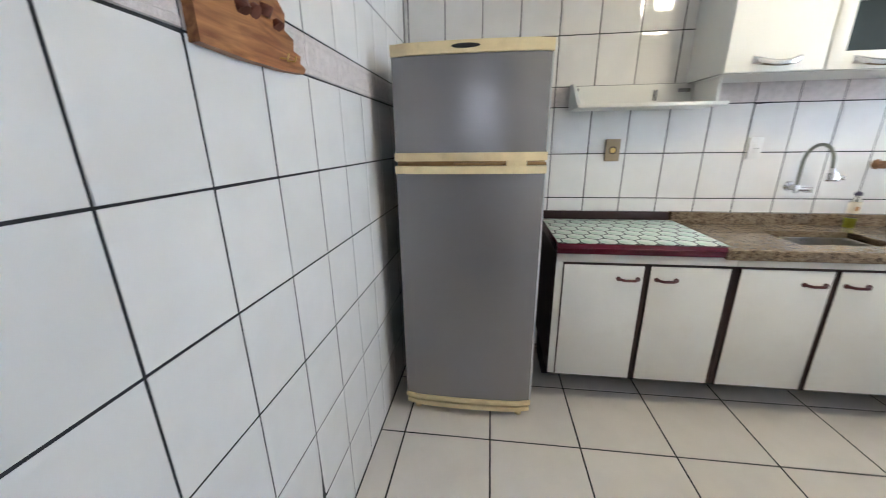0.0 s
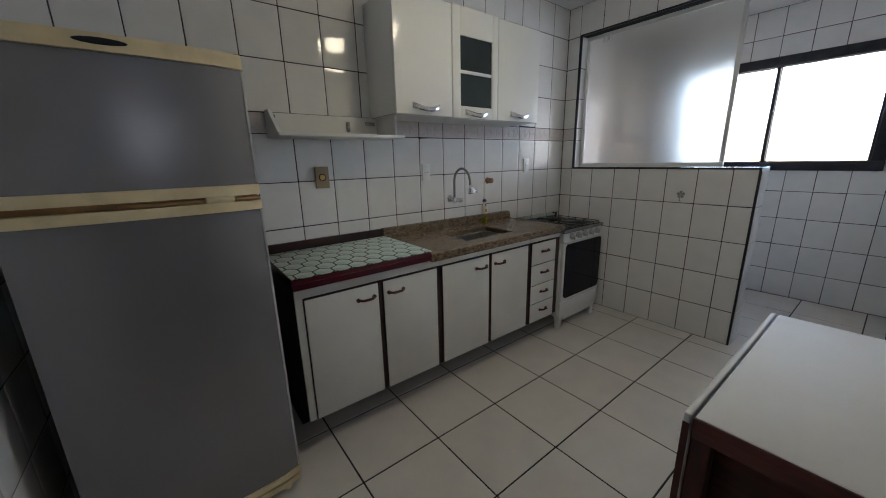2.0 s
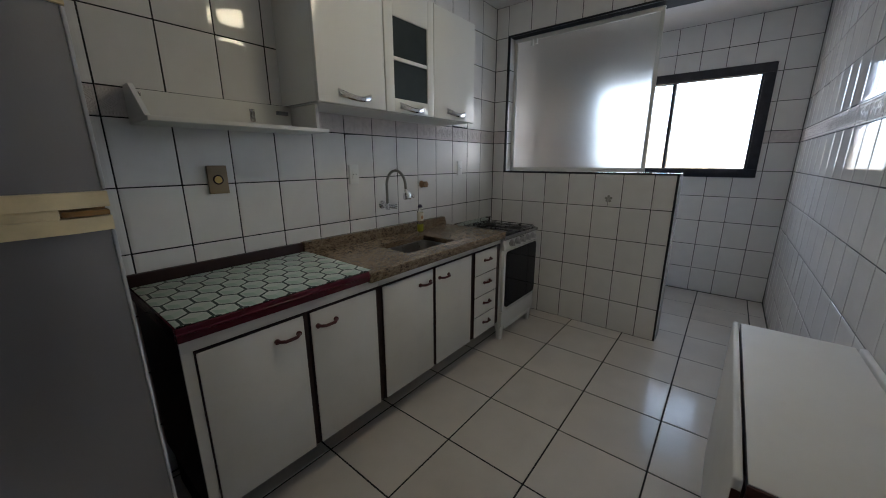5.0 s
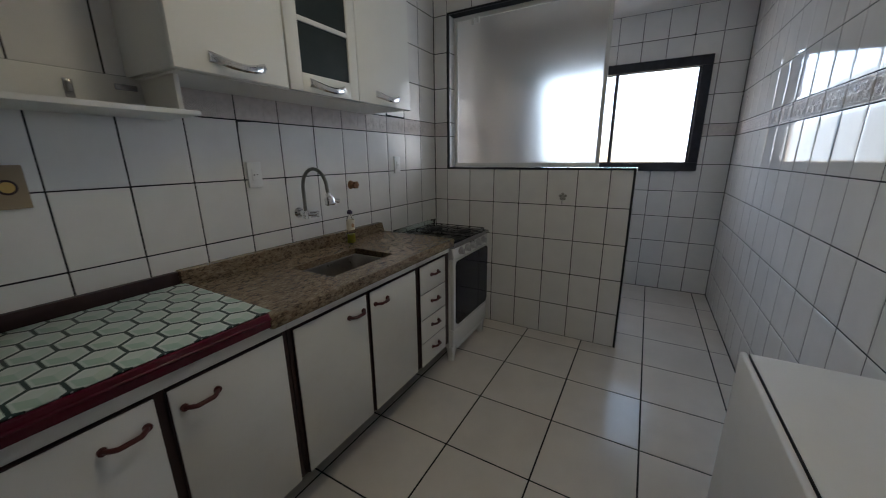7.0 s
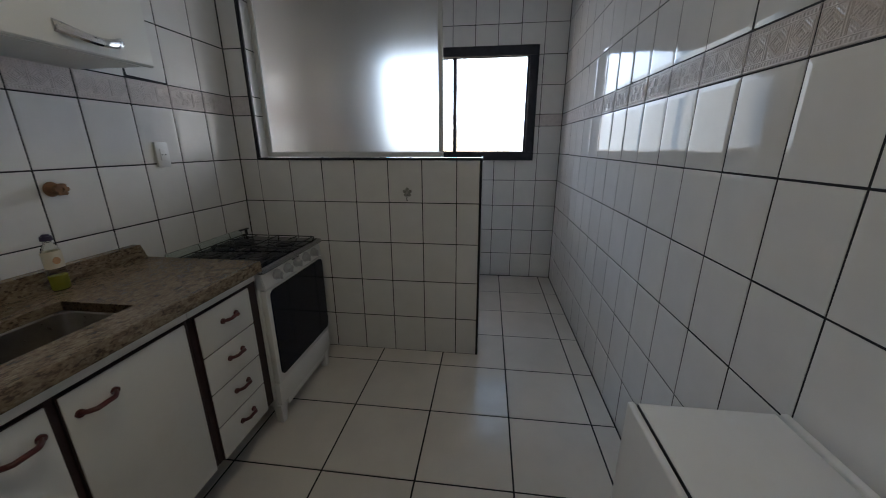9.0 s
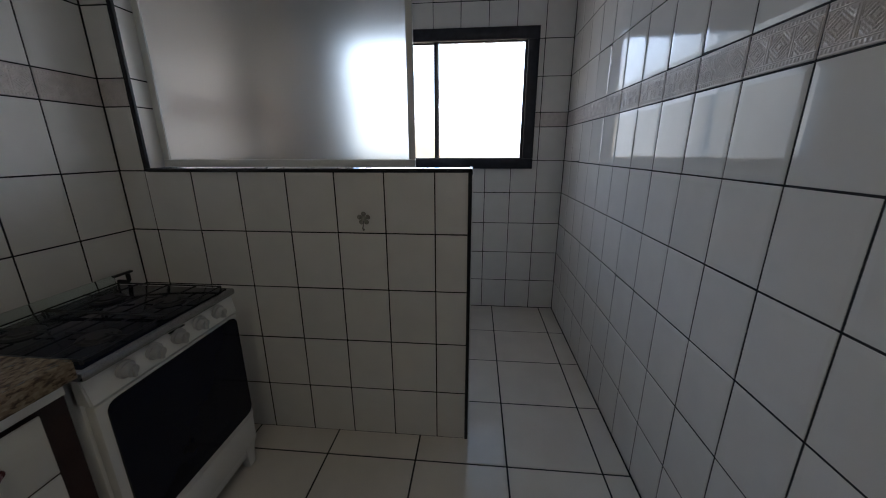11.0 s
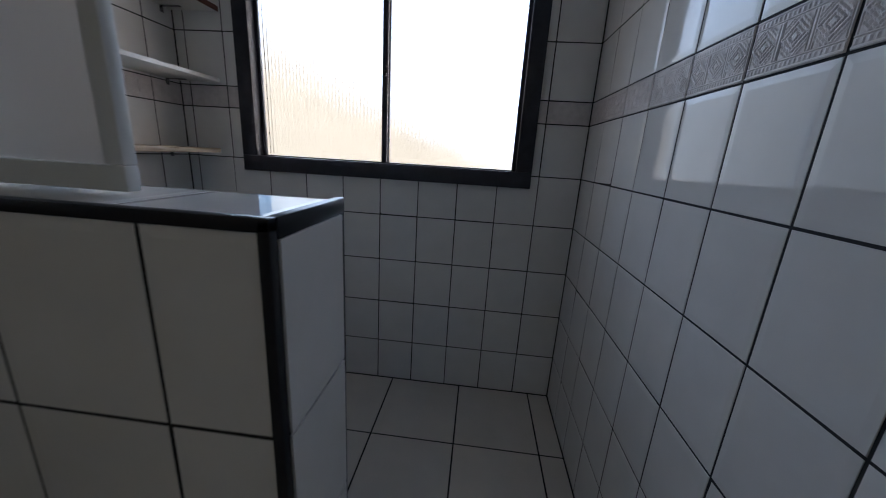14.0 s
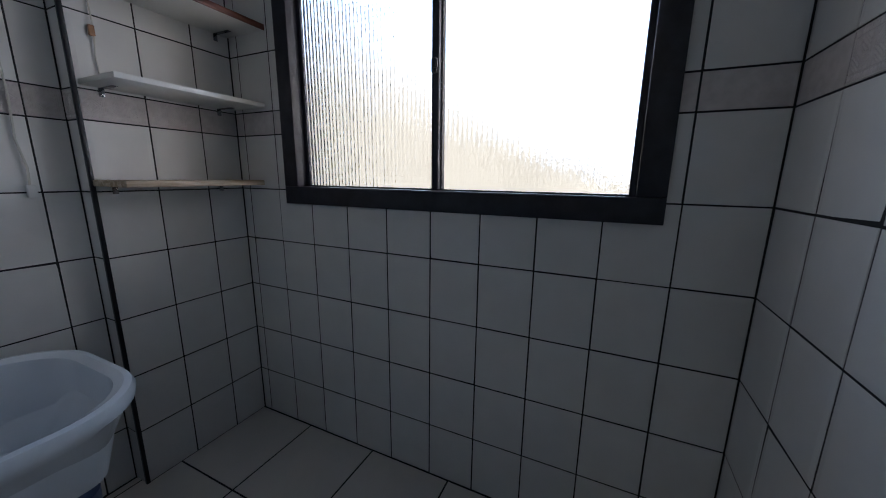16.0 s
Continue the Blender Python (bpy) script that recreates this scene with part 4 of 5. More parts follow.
for cx in (ST[0] + 0.148, ST[1] - 0.148):
    g = bmesh.new()
    gx0, gx1, gy0, gy1, gz = cx - 0.12, cx + 0.12, ST[2] + 0.025, ST[3] - 0.03, 0.831
    tube(g, [(gx0, gy0, gz), (gx1, gy0, gz), (gx1, gy1, gz), (gx0, gy1, gz), (gx0, gy0, gz)], 0.003, 8)
    tube(g, [(gx0, (gy0 + gy1) / 2, gz), (gx1, (gy0 + gy1) / 2, gz)], 0.003, 8)
    for cy in (ST[2] + 0.12, ST[3] - 0.12):
        for dx, dy in ((1, 0), (-1, 0), (0, 1), (0, -1)):
            far = (cx + dx * 0.12, cy + dy * 0.095)
            tube(g, [(far[0], far[1], gz), (cx + dx * 0.03, cy + dy * 0.03, gz + 0.003)], 0.003, 8)
    for x in (gx0, gx1):
        for y in (gy0, gy1, (gy0 + gy1) / 2):
            rod(g, (x, y, 0.8186), (x, y, gz), 0.0035, segments=8)
    part("grate", g, M_IRON, stove, "black wire pan grate")

# gas valve on the wall behind the stove
gas = thing("gas_valve", (2.86, 2.16, 0.8), "black lever gas valve on a short wall pipe", "valve")
part("pipe", tube(bmesh.new(), [(2.86, NORTH - 0.001, 0.8), (2.86, 2.13, 0.8), (2.858, 2.122, 0.81), (2.856, 2.12, 0.838)], 0.008), M_IRON, gas)
part("lever", boxed(2.79, 2.875, 2.112, 2.128, 0.8385, 0.847, 0.003), M_BLACKPLASTIC, gas, "black lever")

# ---- wall cabinet ----
UX0, UX1, UY0, UY1, UZ0, UZ1 = 0.995, 2.19, 1.862, NORTH - 0.0015, 1.598, 2.2
upper = thing("wall_cabinet", (1.59, 2.02, UZ0), "glossy white three-door wall cabinet with one glazed door", "cabinet")
bm = bmesh.new()
box(bm, UX0, UX0 + 0.015, UY0 + 0.02, UY1, UZ0, UZ1, 0.001)
box(bm, UX1 - 0.015, UX1, UY0 + 0.02, UY1, UZ0, UZ1, 0.001)
box(bm, UX0 + 0.015, UX1 - 0.015, UY0 + 0.02, UY1, UZ0, UZ0 + 0.015)
box(bm, UX0 + 0.015, UX1 - 0.015, UY0 + 0.02, UY1, UZ1 - 0.015, UZ1)
box(bm, UX0 + 0.015, UX1 - 0.015, UY1 - 0.004, UY1, UZ0 + 0.015, UZ1 - 0.015)
for x in (1.39, 1.768):
    box(bm, x - 0.0075, x + 0.0075, UY0 + 0.02, UY1 - 0.004, UZ0 + 0.015, UZ1 - 0.015)
part("body", bm, M_WHITE_GLOSS, upper)
bm = bmesh.new()
box(bm, UX0 + 0.02, UX1 - 0.02, UY0 + 0.03, UY1 - 0.01, UZ0 - 0.004, UZ0 - 0.0005)
part("underside", bm, M_WHITE_LAM, upper)


def rounded_front(x0, x1, z0, z1):
    """A door with soft post-formed edges, slightly domed."""
    bm = bmesh.new()
    rings = []
    for inset, y in ((0.0, UY0 + 0.0195), (0.0, UY0 + 0.008), (0.004, UY0 + 0.002), (0.014, UY0)):
        rings.append([(x0 + inset, y, z0 + inset), (x1 - inset, y, z0 + inset), (x1 - inset, y, z1 - inset), (x0 + inset, y, z1 - inset)])
    return loft(bm, rings)


def chrome_bow(x0, x1, z):
    bm = bmesh.new()
    n = 16
    rings = []
    for i in range(n + 1):
        u = i / n
        x, s = x0 + (x1 - x0) * u, math.sin(math.pi * u)
        y = UY0 - 0.004 - 0.03 * s ** 0.7
        zc, hw = z - 0.02 * s, 0.0165 - 0.004 * s
        rings.append([(x, y + 0.004, zc - hw), (x, y - 0.002, zc - hw * 0.6), (x, y - 0.003, zc), (x, y - 0.002, zc + hw * 0.6), (x, y + 0.004, zc + hw)])
    loft(bm, rings)
    for x in (x0 + 0.008, x1 - 0.008):
        rod(bm, (x, UY0 + 0.001, z - 0.003), (x, UY0 - 0.012, z - 0.003), 0.006)
    return bm


for x0, x1, h0, h1 in ((UX0 + 0.001, 1.388, 1.1, 1.29), (1.77, UX1 - 0.001, 1.89, 2.08)):
    d = part("door", rounded_front(x0, x1, UZ0 - 0.004, UZ1), M_WHITE_GLOSS, upper)
    part("handle", chrome_bow(h0, h1, 1.645), M_CHROME, d, "chrome bow handle")
d = bmesh.new()
gx0, gx1, gz0, gz1 = 1.452, 1.715, 1.665, 2.05
box(d, 1.391, gx0, UY0, UY0 + 0.0195, UZ0 - 0.004, UZ1, 0.004)
box(d, gx1, 1.767, UY0, UY0 + 0.0195, UZ0 - 0.004, UZ1, 0.004)
box(d, gx0 - 0.002, gx1 + 0.002, UY0, UY0 + 0.0195, UZ0 - 0.004, gz0, 0.004)
box(d, gx0 - 0.002, gx1 + 0.002, UY0, UY0 + 0.0195, gz1, UZ1, 0.004)
d = part("door", d, M_WHITE_GLOSS, upper, "white glazed door")
part("glazing_bar", boxed(gx0, gx1, UY0 + 0.002, UY0 + 0.016, 1.848, 1.866, 0.002), M_WHITE_GLOSS, d)
part("pane", boxed(gx0 - 0.001, gx1 + 0.001, UY0 + 0.008, UY0 + 0.012, gz0 - 0.001, 1.8475), M_CABGLASS, d, "smoked glass pane")
part("pane", boxed(gx0 - 0.001, gx1 + 0.001, UY0 + 0.008, UY0 + 0.012, 1.8665, gz1 + 0.001), M_CABGLASS, d, "smoked glass pane")
part("handle", chrome_bow(1.485, 1.675, 1.632), M_CHROME, d, "chrome bow handle")

# ---- open remains of a cabinet beside it ----
niche = thing("open_shelf", (0.74, 2.05, 1.478), "low open white shelf with bare hinge plates", "shelf")
part("bottom_board", boxed(0.41, 1.085, 1.93, NORTH - 0.0015, 1.474, 1.489, 0.001), M_WHITE_LAM, niche)
part("back_board", boxed(0.425, 1.03, NORTH - 0.014, NORTH - 0.0016, 1.4895, 1.6, 0.001), M_WHITE_LAM, niche)
bm = loft(bmesh.new(), [[(x, 1.955, 1.4895), (x, NORTH - 0.0016, 1.4895), (x, NORTH - 0.0016, 1.607), (x, 2.1, 1.607)] for x in (0.41, 0.425)])
part("side_board", bm, M_WHITE_LAM, niche)
part("side_board", boxed(1.03, 1.045, 1.945, NORTH - 0.0016, 1.4895, 1.594, 0.001), M_WHITE_LAM, niche)
for x, z in ((0.845, 1.545), (0.985, 1.566)):
    h = boxed(x - 0.011, x + 0.011, NORTH - 0.0185, NORTH - 0.0142, z - 0.027, z + 0.027, 0.002) if x < 0.9 else boxed(x - 0.03, x + 0.03, NORTH - 0.0185, NORTH - 0.0142, z - 0.009, z + 0.009, 0.002)
    if x < 0.9:
        box(h, x - 0.006, x + 0.006, NORTH - 0.03, NORTH - 0.018, z - 0.012, z + 0.02, 0.002)
    part("hinge_plate", h, M_STEEL, niche, "steel hinge plate")
part("hinge_plate", boxed(0.435, 0.455, NORTH - 0.02, NORTH - 0.0142, 1.575, 1.59, 0.002), M_STEEL, niche, "steel hinge plate")

# ---- fittings on the kitchen wall ----


def wall_outlet(x, z, w, h, mat, centre, label, name="wall_outlet"):
    o = thing(name, (x, NORTH, z), label, "outlet")
    part("plate", boxed(x - w / 2, x + w / 2, NORTH - 0.012, NORTH - 0.0008, z - h / 2, z + h / 2, 0.003), mat, o)
    c = bmesh.new()
    if centre is M_BRASS:
        rod(c, (x, NORTH - 0.012, z), (x, NORTH - 0.015, z), 0.015, segments=24)
        part("ring", rod(bmesh.new(), (x, NORTH - 0.0122, z), (x, NORTH - 0.0135, z), 0.021, 0.019, 24), M_DARKWINE, o, "dark ring")
        rod(c, (x, NORTH - 0.0145, z), (x, NORTH - 0.017, z), 0.008, segments=16)
    else:
        box(c, x - 0.017, x + 0.017, NORTH - 0.0155, NORTH - 0.0118, z - 0.026, z + 0.026, 0.002)
    part("socket", c, centre, o)
    if centre is not M_BRASS:
        s = bmesh.new()
        for dx in (-0.008, 0.008):
            rod(s, (x + dx, NORTH - 0.0154, z), (x + dx, NORTH - 0.0164, z), 0.003, segments=10)
        part("slots", s, M_BLACKPLASTIC, o)
    return o


wall_outlet(0.668, 1.266, 0.078, 0.12, M_BEIGE, M_BRASS, "beige wall plate with a brass-coloured round centre")
wall_outlet(1.391, 1.268, 0.066, 0.112, M_PLASTIC, M_PLASTIC, "white plastic wall outlet")
wall_outlet(2.447, 1.288, 0.066, 0.112, M_PLASTIC, M_PLASTIC, "white plastic wall outlet near the stove")

tap = thing("kitchen_tap", (1.62, NORTH, 1.06), "chrome wall-mounted gooseneck tap over the sink", "tap")
part("flange", rod(rod(bmesh.new(), (1.607, NORTH - 0.001, 1.068), (1.607, NORTH - 0.012, 1.068), 0.028, 0.022, 24), (1.607, NORTH - 0.012, 1.068), (1.607, NORTH - 0.06, 1.068), 0.014), M_CHROME, tap)
arc = [(1.607, 2.125, 1.068), (1.607, 2.125, 1.2)] + [(1.607 + 0.015 * i / 12, 2.125 - 0.076 * (1 - math.cos(math.pi * i / 12)), 1.2 + 0.087 * math.sin(math.pi * i / 12)) for i in range(1, 12)] + [(1.622, 1.972, 1.19), (1.623, 1.97, 1.165)]
part("spout", tube(bmesh.new(), arc, 0.0085, 12), M_TAPSTEEL, tap, "dull steel hose spout")
nz = rod(bmesh.new(), (1.623, 1.97, 1.176), (1.624, 1.966, 1.155), 0.011, 0.015, 20)
rod(nz, (1.624, 1.966, 1.155), (1.625, 1.962, 1.122), 0.023, 0.026, 24)
rod(nz, (1.625, 1.962, 1.122), (1.625, 1.961, 1.115), 0.026, 0.021, 24)
part("nozzle", nz, M_CHROME, tap)
lv = rod(bmesh.new(), (1.64, 1.957, 1.14), (1.668, 1.95, 1.132), 0.009, 0.011, 16)
part("nozzle_switch", lv, M_CHROME, tap)
h = rod(bmesh.new(), (1.607, 2.125, 1.04), (1.607, 2.125, 1.075), 0.014)
rod(h, (1.607, 2.125, 1.058), (1.66, 2.11, 1.058), 0.008)
for dz in (-0.012, 0.0, 0.012):
    rod(h, (1.63, 2.118, 1.058 + dz), (1.672, 2.106, 1.058 + dz), 0.004)
part("handle", h, M_CHROME, tap)

valve = thing("shut_off_valve", (1.995, NORTH, 1.18), "worn brown round valve handle on the tiled wall", "valve")
part("flange", rod(bmesh.new(), (1.99, NORTH - 0.001, 1.182), (1.99, NORTH - 0.02, 1.182), 0.026, 0.016, 24), M_RUST, valve)
k = rod(bmesh.new(), (1.99, NORTH - 0.02, 1.182), (1.99, NORTH - 0.04, 1.182), 0.009)
for i in range(6):
    a = i * math.pi / 3
    rod(k, (1.99 + 0.014 * math.cos(a), NORTH - 0.032, 1.182 + 0.014 * math.sin(a)), (1.99 + 0.014 * math.cos(a), NORTH - 0.047, 1.182 + 0.014 * math.sin(a)), 0.008, segments=10)
part("hand_wheel", k, M_RUST, valve)
# ---- things on the worktop ----
BX, BY = 1.872, 2.085
bot = thing("soap_bottle", (BX, BY, GT), "clear dish soap bottle with some yellow soap and purple cap", "bottle")


def bottle_rings(prof, lift):
    return [[(BX + r * math.cos(a * math.pi / 12), BY + 0.7 * r * math.sin(a * math.pi / 12), GT + lift + z) for a in range(24)] for r, z in ((0.85 * q, w) for q, w in prof)]


part("bottle", loft(bmesh.new(), bottle_rings(((0.026, 0.0), (0.03, 0.006), (0.031, 0.05), (0.029, 0.09), (0.031, 0.125), (0.026, 0.146), (0.014, 0.16), (0.012, 0.17)), 0.001)), M_CLEARPLASTIC, bot)
part("soap", loft(bmesh.new(), bottle_rings(((0.024, 0.0), (0.0275, 0.004), (0.0285, 0.046), (0.027, 0.05)), 0.004)), M_YELLOW, bot, "yellow-green liquid soap")
part("label", loft(bmesh.new(), bottle_rings(((0.0313, 0.078), (0.0325, 0.1), (0.0325, 0.13), (0.0318, 0.134)), 0.001), False, False), M_BOTTLE, bot, "cream paper label")
emb = loft(bmesh.new(), [[(BX - 0.006 + 0.011 * math.cos(a * math.pi / 8), y, GT + 0.106 + 0.012 * math.sin(a * math.pi / 8)) for a in range(16)] for y in (BY - 0.0235, BY - 0.0225)])
part("emblem", emb, M_LABEL, bot, "orange patch on the label")
part("cap", rod(rod(bmesh.new(), (BX, BY, GT + 0.1715), (BX, BY, GT + 0.186), 0.016, 0.015, 20), (BX, BY, GT + 0.186), (BX, BY, GT + 0.192), 0.011, 0.009, 16), M_PURPLE, bot, "purple cap")

# ---- folding table against the south wall ----
TX0, TX1, TY0, TY1, TZ = 0.81, 1.635, 0.05, 0.324, 0.778
table = thing("folding_table", (1.21, 0.2, 0), "narrow folded drop-leaf table, white top, mahogany frame", "table")
part("tabletop", boxed(TX0, TX1, TY0, TY1, TZ - 0.018, TZ, 0.002), M_TABLETOP, table)
# thin black strip on the top's long edge draws the dark joint line
part("edge_band", boxed(TX0 + 0.002, TX1 - 0.002, TY1 + 0.0004, TY1 + 0.0016, TZ - 0.018, TZ - 0.0015), M_BLACKPLASTIC, table, "black strip along the joint")
for y0, y1 in ((TY1 + 0.0065, TY1 + 0.0225), (TY0 - 0.026, TY0 - 0.008)):
    leaf = part("drop_leaf", boxed(TX0 - 0.002, TX1 + 0.002, y0, y1, 0.2, TZ + 0.002, 0.005, 3), M_TABLETOP, table, "white hanging leaf")
    part("end_band", boxed(TX0 - 0.004, TX0 - 0.0023, y0 + 0.001, y1 - 0.001, 0.202, TZ - 0.022), M_MAHOGANY, leaf, "mahogany end banding")
for x in (TX0 + 0.2, TX1 - 0.2):
    part("hinge", boxed(x - 0.03, x + 0.03, TY1 - 0.02, TY1 + 0.006, TZ - 0.024, TZ - 0.0185), M_STEEL, table, "steel flap hinge")
for x in (TX0 + 0.004, TX1 - 0.044):
    for y in (TY0 + 0.004, TY1 - 0.036):
        part("leg", boxed(x, x + 0.04, y, y + 0.04, 0, TZ - 0.0185, 0.003), M_MAHOGANY, table)
part("inner_board", boxed(TX0 + 0.11, TX0 + 0.128, TY0 + 0.01, TY1 - 0.01, 0.02, TZ - 0.019, 0.002), M_MAHOGANY_X, table, "reddish upright inner board")
for x in (TX0 + 0.014, TX1 - 0.034):
    part("lower_rail", boxed(x, x + 0.02, TY0 + 0.046, TY1 - 0.046, 0.12, 0.17, 0.002), M_MAHOGANY_X, table)
for y in (TY0 + 0.012, TY1 - 0.032):
    part("side_rail", boxed(TX0 + 0.13, TX1 - 0.062, y, y + 0.02, 0.64, TZ - 0.0185, 0.002), M_MAHOGANY, table)
part("end_strip", boxed(TX0 - 0.006, TX0 - 0.0004, TY0 + 0.002, TY1 + 0.002, TZ - 0.052, TZ - 0.0015, 0.001), M_MAHOGANY_X, table, "mahogany strip under the end")
for y in (0.13, 0.22):
    bm = rod(bmesh.new(), (TX0 + 0.03, y, 0.53), (TX0 + 0.109, y, 0.55), 0.005)
    part("folding_stay", bm, M_CHROME, table, "chrome folding stay")

# ---- intercom and outlet on the south wall ----
ic = thing("intercom", (0.93, SOUTH, 1.15), "pale grey wall intercom handset with a coiled cord", "intercom")
part("base", boxed(0.93, 1.005, SOUTH + 0.0008, SOUTH + 0.028, 1.155, 1.345, 0.006), M_GREYPLASTIC, ic)
rings = []
for z, y0, y1, hw in ((1.15, 0.033, 0.046, 0.018), (1.158, 0.03, 0.058, 0.021), (1.19, 0.029, 0.068, 0.023), (1.225, 0.036, 0.07, 0.0215), (1.29, 0.036, 0.073, 0.0215), (1.31, 0.029, 0.076, 0.024), (1.339, 0.029, 0.077, 0.024), (1.346, 0.031, 0.072, 0.021)):
    rings.append(round_rect(0.966, SOUTH + (y0 + y1) / 2, z, hw, (y1 - y0) / 2, 0.006, 3))
part("handset", loft(bmesh.new(), rings), M_GREYPLASTIC, ic)
for i in range(5):
    part("slot", boxed(0.943, 0.9465, SOUTH + 0.047, SOUTH + 0.064, 1.232 + i * 0.014, 1.2375 + i * 0.014, 0.0005), M_BLACKPLASTIC, ic, "dark slot")
coil = []
for i in range(620):
    u = i / 619
    if u < 0.5:
        c = Vector((0.962 + 0.012 * math.sin(u * 6), SOUTH + 0.035, 1.15 - 0.17 * (u * 2)))
    else:
        a = (u - 0.5) * 2
        c = Vector((0.962 - 0.034 * math.sin(a * math.pi * 0.75), SOUTH + 0.03, 0.98 + 0.055 * a))
    if 0.12 < u:
        w = u * 2 * math.pi * 76
        c += Vector((0.0066 * math.cos(w), 0.0066 * math.sin(w), 0))
    coil.append(c)
part("coiled_cord", tube(bmesh.new(), coil, 0.0024, 6), M_GREYPLASTIC, ic, "grey coiled cord")
so = thing("wall_socket", (0.63, SOUTH, 1.22), "beige socket plate with a black plug adaptor", "outlet")
part("plate", boxed(0.595, 0.662, SOUTH + 0.0008, SOUTH + 0.012, 1.165, 1.28, 0.003), M_BEIGE, so)
part("plug", boxed(0.608, 0.65, SOUTH + 0.0125, SOUTH + 0.04, 1.237, 1.275, 0.006), M_BLACKPLASTIC, so, "black plug")

# ---- key rack on the west wall ----
bm = bmesh.new()
prof = [(0.61, 1.5), (0.72, 1.497), (0.86, 1.5), (0.945, 1.507), (0.955, 1.52), (0.93, 1.528), (0.936, 1.545), (0.905, 1.55), (0.91, 1.575), (0.875, 1.585), (0.885, 1.62), (0.86, 1.64), (0.87, 1.67), (0.82, 1.7), (0.61, 1.71)]
loft(bm, [[(x, y - 0.012, z - 0.018) for y, z in prof] for x in (WEST + 0.001, WEST + 0.022)])
rack = thing("key_rack", (WEST, 0.75, 1.5), "small carved varnished wooden key rack on the wall", "key rack")
part("board", bm, M_PINE, rack)
for i in range(6):
    bm = rod(bmesh.new(), (WEST + 0.021, 0.64 + 0.038 * i, 1.575), (WEST + 0.029, 0.64 + 0.038 * i, 1.575 + 0.02 * math.sin(i * 2)), 0.02 - 0.002 * i, 0.014, 14)
    part("carving", bm, M_REDWOOD, rack, "dark carved relief")
for y in (0.83, 0.86):
    part("hook", tube(bmesh.new(), [(WEST + 0.022, y, 1.505), (WEST + 0.04, y, 1.503), (WEST + 0.044, y, 1.513)], 0.002, 8), M_BRASS, rack)

# ---- hook stuck on the partition ----
hk = thing("wall_hook", (PART_X0, 1.137, 1.07), "grey flower-shaped adhesive hook on the tiles", "hook")
bm = bmesh.new()
for i in range(5):
    a = i * 2 * math.pi / 5 + 0.3
    y, z = 1.139 + 0.018 * math.cos(a), 1.06 + 0.018 * math.sin(a)
    rod(bm, (PART_X0 - 0.0005, y, z), (PART_X0 - 0.004, y, z), 0.0105, 0.009, 12)
rod(bm, (PART_X0 - 0.0006, 1.139, 1.06), (PART_X0 - 0.006, 1.139, 1.06), 0.012, 0.009, 16)
part("flower", bm, material("grey_adhesive_flower", (0.3, 0.29, 0.27), 0.6, vary=0.4, scale=80), hk)
part("hook", tube(bmesh.new(), [(PART_X0 - 0.006, 1.139, 1.05)] + [(PART_X0 - 0.008 - 0.01 * math.sin(a), 1.139, 1.022 + 0.01 * math.cos(a)) for a in (0.3, 1.2, 2.2, 3.1, 4.0)], 0.0026, 8), M_STEEL, hk)

# ---- laundry shelves, tub and cord ----


def wall_shelf(x0, x1, y0, z, th, mat, label):
    s = thing("wall_shelf", ((x0 + x1) / 2, (y0 + PILLAR_Y) / 2, z), label, "shelf", "laundry shelves")
    part("board", boxed(x0, x1, y0, PILLAR_Y - 0.001, z, z + th, 0.0015), mat, s)
    for x in (x0 + 0.06, x1 - 0.06):
        b = bmesh.new()
        box(b, x - 0.009, x + 0.009, PILLAR_Y - 0.004, PILLAR_Y - 0.001, z - 0.03, z - 0.0005, 0.001)
        box(b, x - 0.009, x + 0.009, PILLAR_Y - 0.1, PILLAR_Y - 0.004, z - 0.0035, z - 0.0005, 0.001)
        part("bracket", b, M_STEEL, s, "small steel bracket")
    return s


wall_shelf(3.915, 4.44, 1.86, 1.268, 0.022, M_SHELFWOOD, "bare wooden shelf in the laundry corner")
wall_shelf(3.925, 4.47, 1.85, 1.612, 0.018, M_WHITE_LAM, "white laminate shelf in the laundry corner")
top_shelf = wall_shelf(3.915, 4.49, 1.845, 1.935, 0.02, M_WHITE_LAM, "white shelf with reddish wooden front edge")
part("front_edge", boxed(3.915, 4.49, 1.84, 1.8445, 1.933, 1.957, 0.001), M_REDWOOD, top_shelf, "reddish wooden edging")

tub = thing("laundry_tub", (3.42, 1.75, 0), "white plastic laundry tub with a rounded rim", "laundry sink")
tx, ty, hx, hy = 3.44, 1.64, 0.272, 0.29
